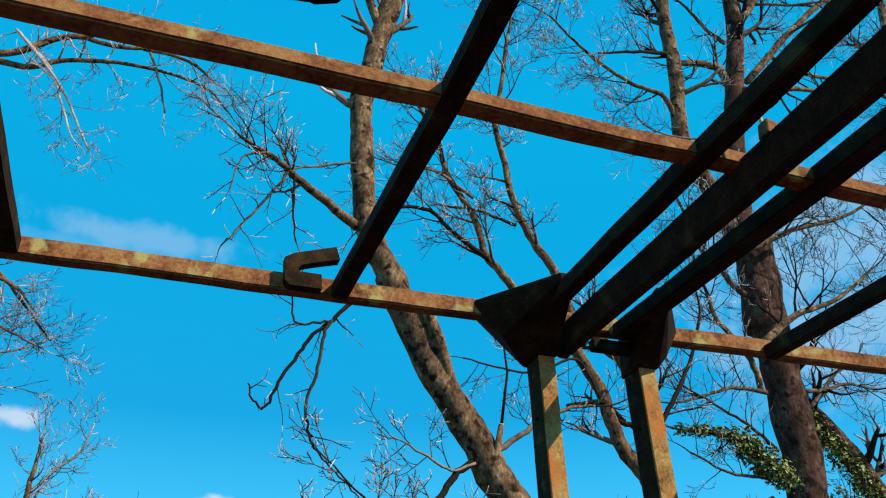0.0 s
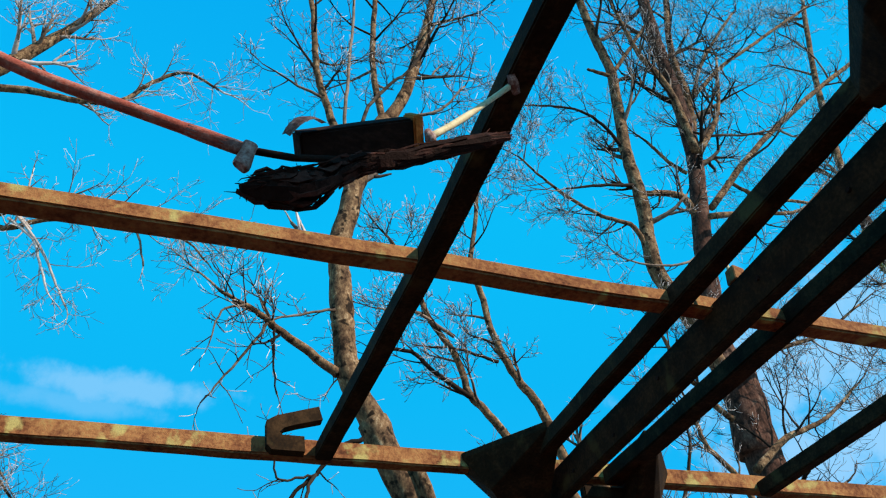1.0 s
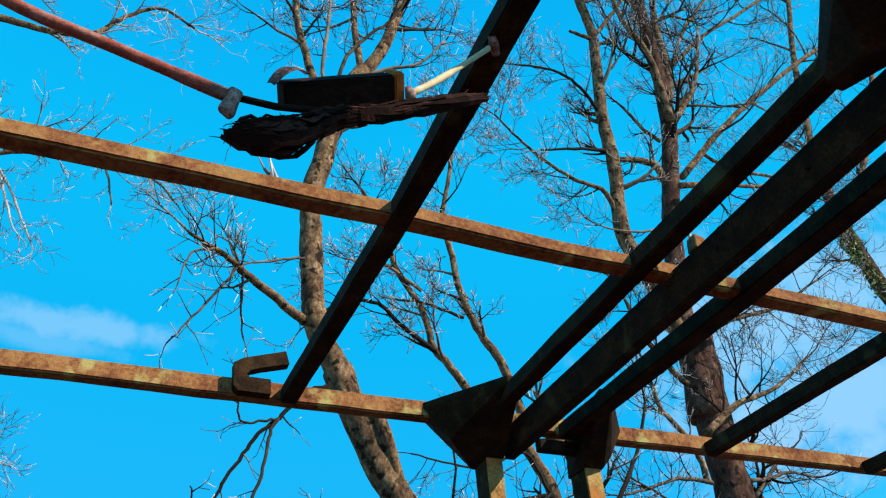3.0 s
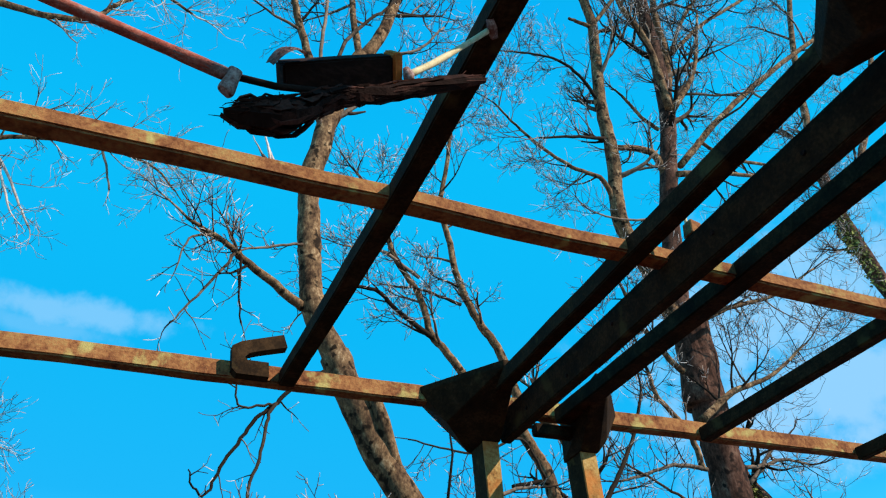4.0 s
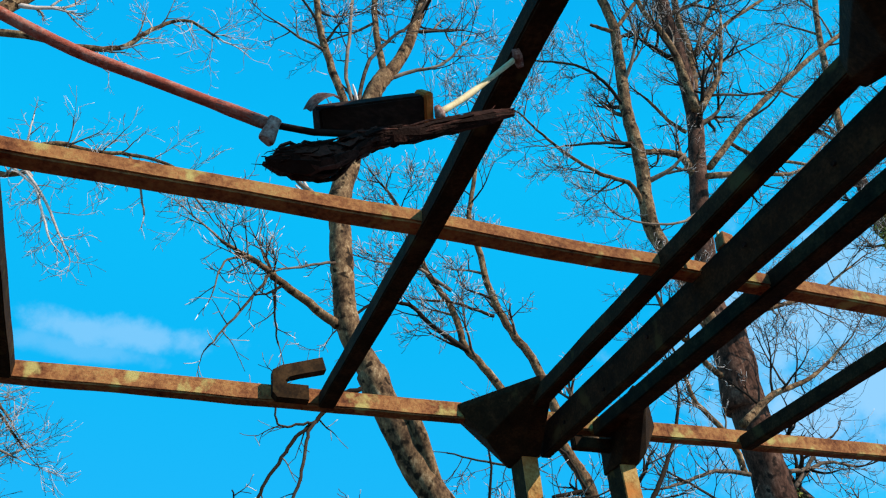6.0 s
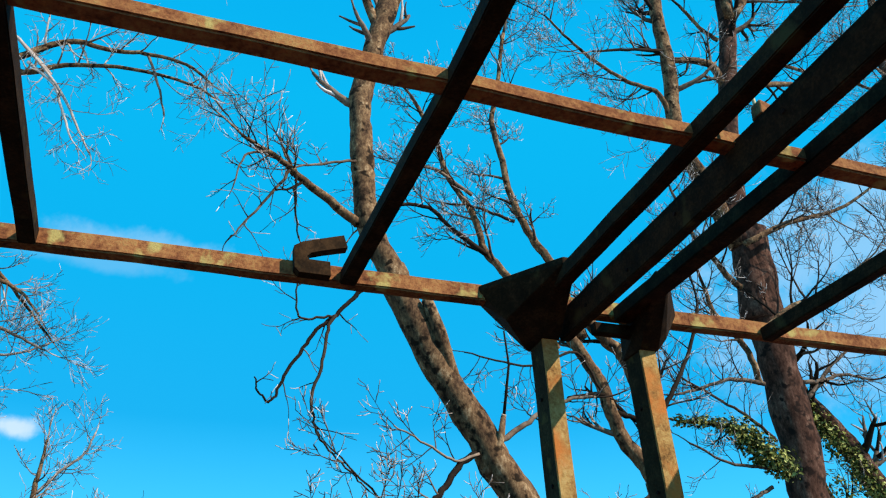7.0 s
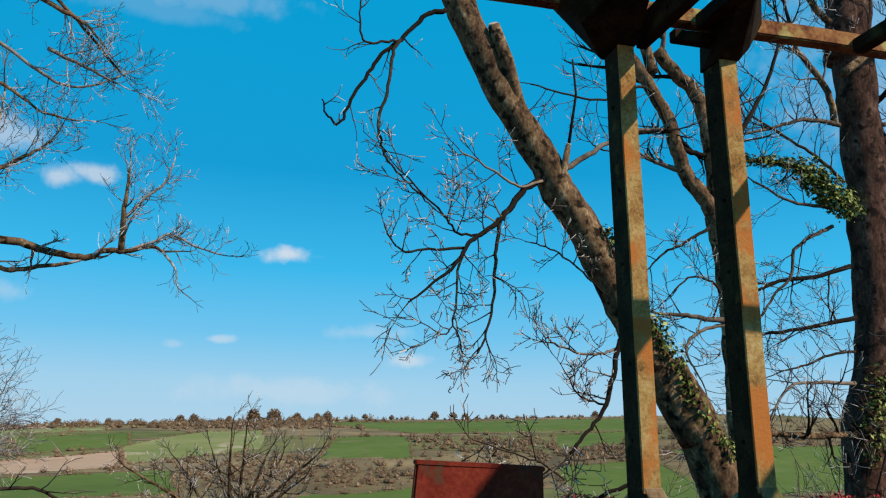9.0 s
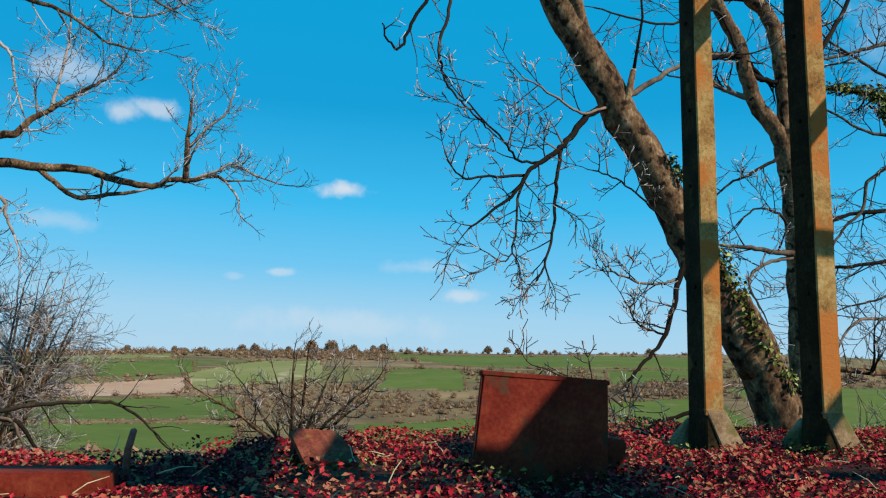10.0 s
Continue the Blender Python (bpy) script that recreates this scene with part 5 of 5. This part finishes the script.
ivy_on(tree_a, [(5.23, 7.5, 0.27), (4.9, 7.5, 0.71), (4.65, 7.5, 1.2), (4.47, 7.5, 1.53)], 0.1, 500, 6, 0.032)
ivy_on(tree_a, [(4.0, 7.5, 2.42), (4.12, 7.5, 2.22)], 0.05, 90, 8, 0.028)
ivy_on(tree_d, [(17.1, 10.8, 8.6), (16.45, 10.8, 10.96), (16.18, 10.8, 11.83), (16.06, 10.8, 12.88)], 0.22, 900, 7, 0.05)

# ---- on the bank ----
plate = empty("rusted_plate", (1.42, 3.35, 0.0), "red-rusted square steel plate standing upright in leaves", "plate")
bm = bar((1.16, 3.28, -0.12), (1.625, 3.315, 0.362), 0.003, 0.008, 6)
for v in bm.verts:
    v.co.x += -0.09 * (0.36 - v.co.z) * (1 if v.co.x < 1.4 else -0.02)
    v.co.z -= 0.05 * (v.co.x - 1.17)
part("shell", bm, RED, plate, "red oxide steel sheet")
bm = bar((1.155, 3.276, 0.347), (1.63, 3.319, 0.364), 0.002, 0.003, 6)
for v in bm.verts:
    v.co.z -= 0.05 * (v.co.x - 1.17)
part("rim", bm, RED, plate)
settle(plate)


def clod(name, a, b, tilt, mat_, label, category):
    c = [(a[i] + b[i]) / 2 for i in range(3)]
    thing = empty(name, (c[0], c[1], a[2]), label, category)
    bm = bar(a, b, 0.006, 0.008, 6)
    bmesh.ops.rotate(bm, verts=bm.verts[:], cent=c, matrix=Euler([radians(q) for q in tilt]).to_matrix())
    part("body", bm, mat_, thing)
    settle(thing)
    return thing


clod("steel_box", (1.68, 3.50, -0.05), (1.79, 3.64, 0.115), (0, 8, -6), RED, "small red-rusted steel box beside the plate", "box")


def ridge_tile(back, front, label):
    """A bowed clay tile with ridges down its slope, from its two back corners to its two front ones."""
    thing = empty("ridge_tile", (sum(p[0] for p in back + front) / 4, back[0][1], front[0][2] - 0.03), label, "tile")
    bm = bmesh.new()
    (bl, br), (fl, fr) = [[Vector(p) for p in q] for q in (back, front)]
    rows = []
    for i in range(9):
        a, b = bl.lerp(fl, i / 8), br.lerp(fr, i / 8)
        rows.append([])
        for k in range(15):
            p = a.lerp(b, k / 14)
            p += Vector((0, 0, 0.012 * math.sin(math.pi * k / 14) + 0.004 * (k % 4 == 0) + 0.006 * noise.noise(p * 14)))
            if i in (0, 8):
                p += Vector((0, 0.014 * noise.noise(p * 30), 0.005 * noise.noise(p * 22)))
            rows[-1].append(bm.verts.new(p))
    for a, b in zip(rows, rows[1:]):
        for k in range(14):
            bm.faces.new((a[k], b[k], b[k + 1], a[k + 1]))
    bmesh.ops.recalc_face_normals(bm, faces=bm.faces[:])
    bmesh.ops.solidify(bm, geom=bm.faces[:], thickness=0.024)
    bmesh.ops.recalc_face_normals(bm, faces=bm.faces[:])
    part("body", bm, TILE, thing)
    settle(thing)


ridge_tile([(0.50, 3.62, 0.09), (0.675, 3.62, 0.09)], [(0.565, 3.40, -0.005), (0.765, 3.40, 0.0)], "mossy red clay ridge tile lying on leaves")
ridge_tile([(0.575, 3.415, -0.02), (0.765, 3.415, -0.015)], [(0.59, 3.17, -0.085), (0.85, 3.17, -0.085)], "broken red clay tile half buried in leaves")
clod("brick", (0.515, 3.64, -0.03), (0.575, 3.70, 0.115), (8, 0, 20), RED, "dark red brick end behind the tiles", "brick")
clod("fallen_beam", (-1.6, 3.12, -0.09), (-0.02, 3.28, 0.012), (0, -1, 3), RED, "red-painted steel beam lying along the leaves", "beam")
peg = empty("iron_peg", (-0.02, 3.4, -0.05), "rusty iron peg standing in leaves", "peg")
w = Wood()
w.tube([Vector((-0.03, 3.42, -0.08)), Vector((-0.025, 3.42, 0.06)), Vector((-0.012, 3.42, 0.125)), Vector((-0.012, 3.42, 0.13))], [0.014, 0.013, 0.012, 0.006], 8, 0.1)
w.link("pin", ROD, peg)
settle(peg)

# creeping red leaves, with dry stalks among them
def litter():
    g = random.Random(21)
    spots = []
    while len(spots) < 85000:
        x, y = g.uniform(-2.4, 5.6), g.uniform(1.3, 5.4)
        if y > rim_y(x) + 0.25 or g.random() > (y - 1.3) / 1.3 or g.random() > (5.6 - x) / 0.9:
            continue
        if 0.5 < x < 0.86 and 3.12 < y < 3.64 and g.random() < 0.93:
            continue
        n = noise.noise(Vector((x * 1.7, y * 1.7, 7)))
        if g.random() > 0.75 + n * 0.9:
            continue
        hgt = max(0.0, 0.045 + 0.09 * noise.noise(Vector((x * 2.6, y * 2.6, 2))))
        spots.append((Vector((x, y, height(x, y) + g.random() * hgt)), Vector((0, -0.25, 1))))
    v, f = leaves(g, spots, 0.0112)
    ob = new("creeper_leaves", mesh_of("creeper_leaves", v, f, LEAF))
    tagged(ob, "red creeping leaves carpeting the bank", "leaves", kind="stuff")
    w = Wood()
    for k in range(190):
        x, y = g.uniform(-2, 5.2), g.uniform(2.2, 4.8)
        p = Vector((x, y, height(x, y) + g.uniform(0.01, 0.06)))
        d = Vector((g.uniform(-1, 1), g.uniform(-1, 1), g.uniform(-0.1, 0.35))).normalized()
        ln = g.uniform(0.03, 0.13)
        w.tube([p, p + d * ln * 0.5 + rand_dir(g) * 0.012, p + d * ln], [0.0024, 0.002, 0.001], 4)
    tagged(w.link("dry_stalks", CANE), "dry pale stalks lying among the leaves", "stalks", kind="stuff")
    spots = []
    for k in range(700):
        x, y = g.choice(((1.1, 3.15), (2.9, 4.0), (2.3, 4.15), (3.35, 4.1), (0.65, 3.4)))
        x, y = x + g.gauss(0, 0.14), y + g.gauss(0, 0.1)
        spots.append((Vector((x, y, height(x, y) + g.random() * 0.07)), Vector((0, 0, 1))))
    v, f = leaves(g, spots, 0.011)
    tagged(new("moss_tufts", mesh_of("moss_tufts", v, f, IVY)), "yellow-green moss and seedlings round feet and tiles", "moss", kind="stuff")


litter()


# ---- far hedges and woods ----
def tuft(v, f, g, c, rx, rz, n):
    """A bare crown far away: a loose cloud of slivers."""
    base = len(v)
    q = [Vector((rx * 0.62, 0, rz * 0.3)), Vector((0, rx * 0.62, rz * 0.35)), Vector((-rx * 0.62, 0, rz * 0.3)), Vector((0, -rx * 0.62, rz * 0.25)), Vector((0, 0, rz * 0.72)), Vector((0, 0, -0.1))]
    v += [c + p * g.uniform(0.8, 1.2) for p in q]
    f += [(base + i, base + (i + 1) % 4, base + 4) for i in range(4)] + [(base + (i + 1) % 4, base + i, base + 5) for i in range(4)]
    for k in range(n):
        d = rand_dir(g)
        p = c + Vector((d.x * rx, d.y * rx, abs(d.z) * rz)) * g.random() ** 0.4
        a, b = rand_dir(g) * rx * 0.13, (rand_dir(g) + Vector((0, 0, 0.7))) * rz * 0.13
        i = len(v)
        v += [p - a, p + b, p + a]
        f.append((i, i + 1, i + 2))


def hedges():
    g = random.Random(31)
    v, f = [], []
    # along the edges of the fields
    for k, ring in PLOTS:
        for a, b in zip(ring, ring[1:] + ring[:1]):
            n = int(math.hypot(b[0] - a[0], b[1] - a[1]) / 1.5)
            for i in range(n):
                x, y = a[0] + (b[0] - a[0]) * (i + g.random()) / n, a[1] + (b[1] - a[1]) * (i + g.random()) / n
                if noise.noise(Vector((x / 40, y / 40, 5))) > -0.35:
                    big = g.random() < 0.05
                    hh = g.uniform(0.9, 2.0) * (2.4 if big else 1)
                    tuft(v, f, g, Vector((x, y + g.gauss(0, 0.8), height(x, y) - 0.3)), hh * 0.75, hh * 0.7, 60)
    # scrub, copses and the wooded skyline
    for k in range(2300):
        cx, cy, sx, sy, tall_ = g.choice(((10, 345, 42, 28, 2.4), (10, 345, 42, 28, 2.4), (60, 320, 40, 18, 2.6), (-60, 640, 70, 10, 3.5), (20, 600, 45, 22, 4.5), (150, 440, 50, 20, 3.4), (180, 385, 45, 14, 3.4), (260, 640, 130, 8, 2.6), (-170, 600, 60, 25, 4.0), (330, 470, 60, 40, 4.5), (-140, 400, 40, 30, 2.5), (110, 560, 50, 14, 3.5)))
        x, y = g.gauss(cx, sx), g.gauss(cy, sy)
        if y > 655 or plot_at(x, y):
            continue
        hh = tall_ * g.uniform(0.5, 1.3)
        tuft(v, f, g, Vector((x, y, height(x, y) - 0.3)), hh * 0.7, hh, 90)
    tagged(new("far_hedges", mesh_of("far_hedges", v, f, HEDGE)), "brown bare hedges and copses across the valley", "hedges", kind="stuff")


hedges()


def field_tree(at, h):
    g = random.Random(int(at[0] * 7))
    thing = empty("field_tree", at, "distant bare round tree on the skyline", "tree", "skyline trees")
    w = Wood()
    p = Vector(at)
    w.tube([p - Vector((0, 0, 1)), p + Vector((0, 0, h * 0.5))], [0.5, 0.3], 6)
    w.link("trunk", BARK2, thing)
    v, f = [], []
    tuft(v, f, g, p + Vector((0, 0, h * 0.2)), h * 0.55, h * 0.75, 700)
    ob = new("crown", mesh_of("crown", v, f, HEDGE))
    ob.parent = thing
    settle(thing)


for x, h in ((-44, 10), (-34, 11), (-8, 8), (10, 15), (26, 15), (44, 9), (60, 8), (68, 10), (98, 7), (120, 6), (156, 10), (172, 9), (182, 8), (206, 6), (214, 6), (300, 8), (-95, 7), (-130, 8), (-76, 6)):
    field_tree((x, 640, height(x, 640)), h * 0.7)
for th in (tree_a, tree_b, tree_c, tree_d, tree_e):
    settle(th)
for th in [o for o in scene.objects if o.type == "EMPTY" and o.name.split(".")[0] in ("arching_shrub", "bushy_thorn", "vase_shrub", "undergrowth")]:
    settle(th)
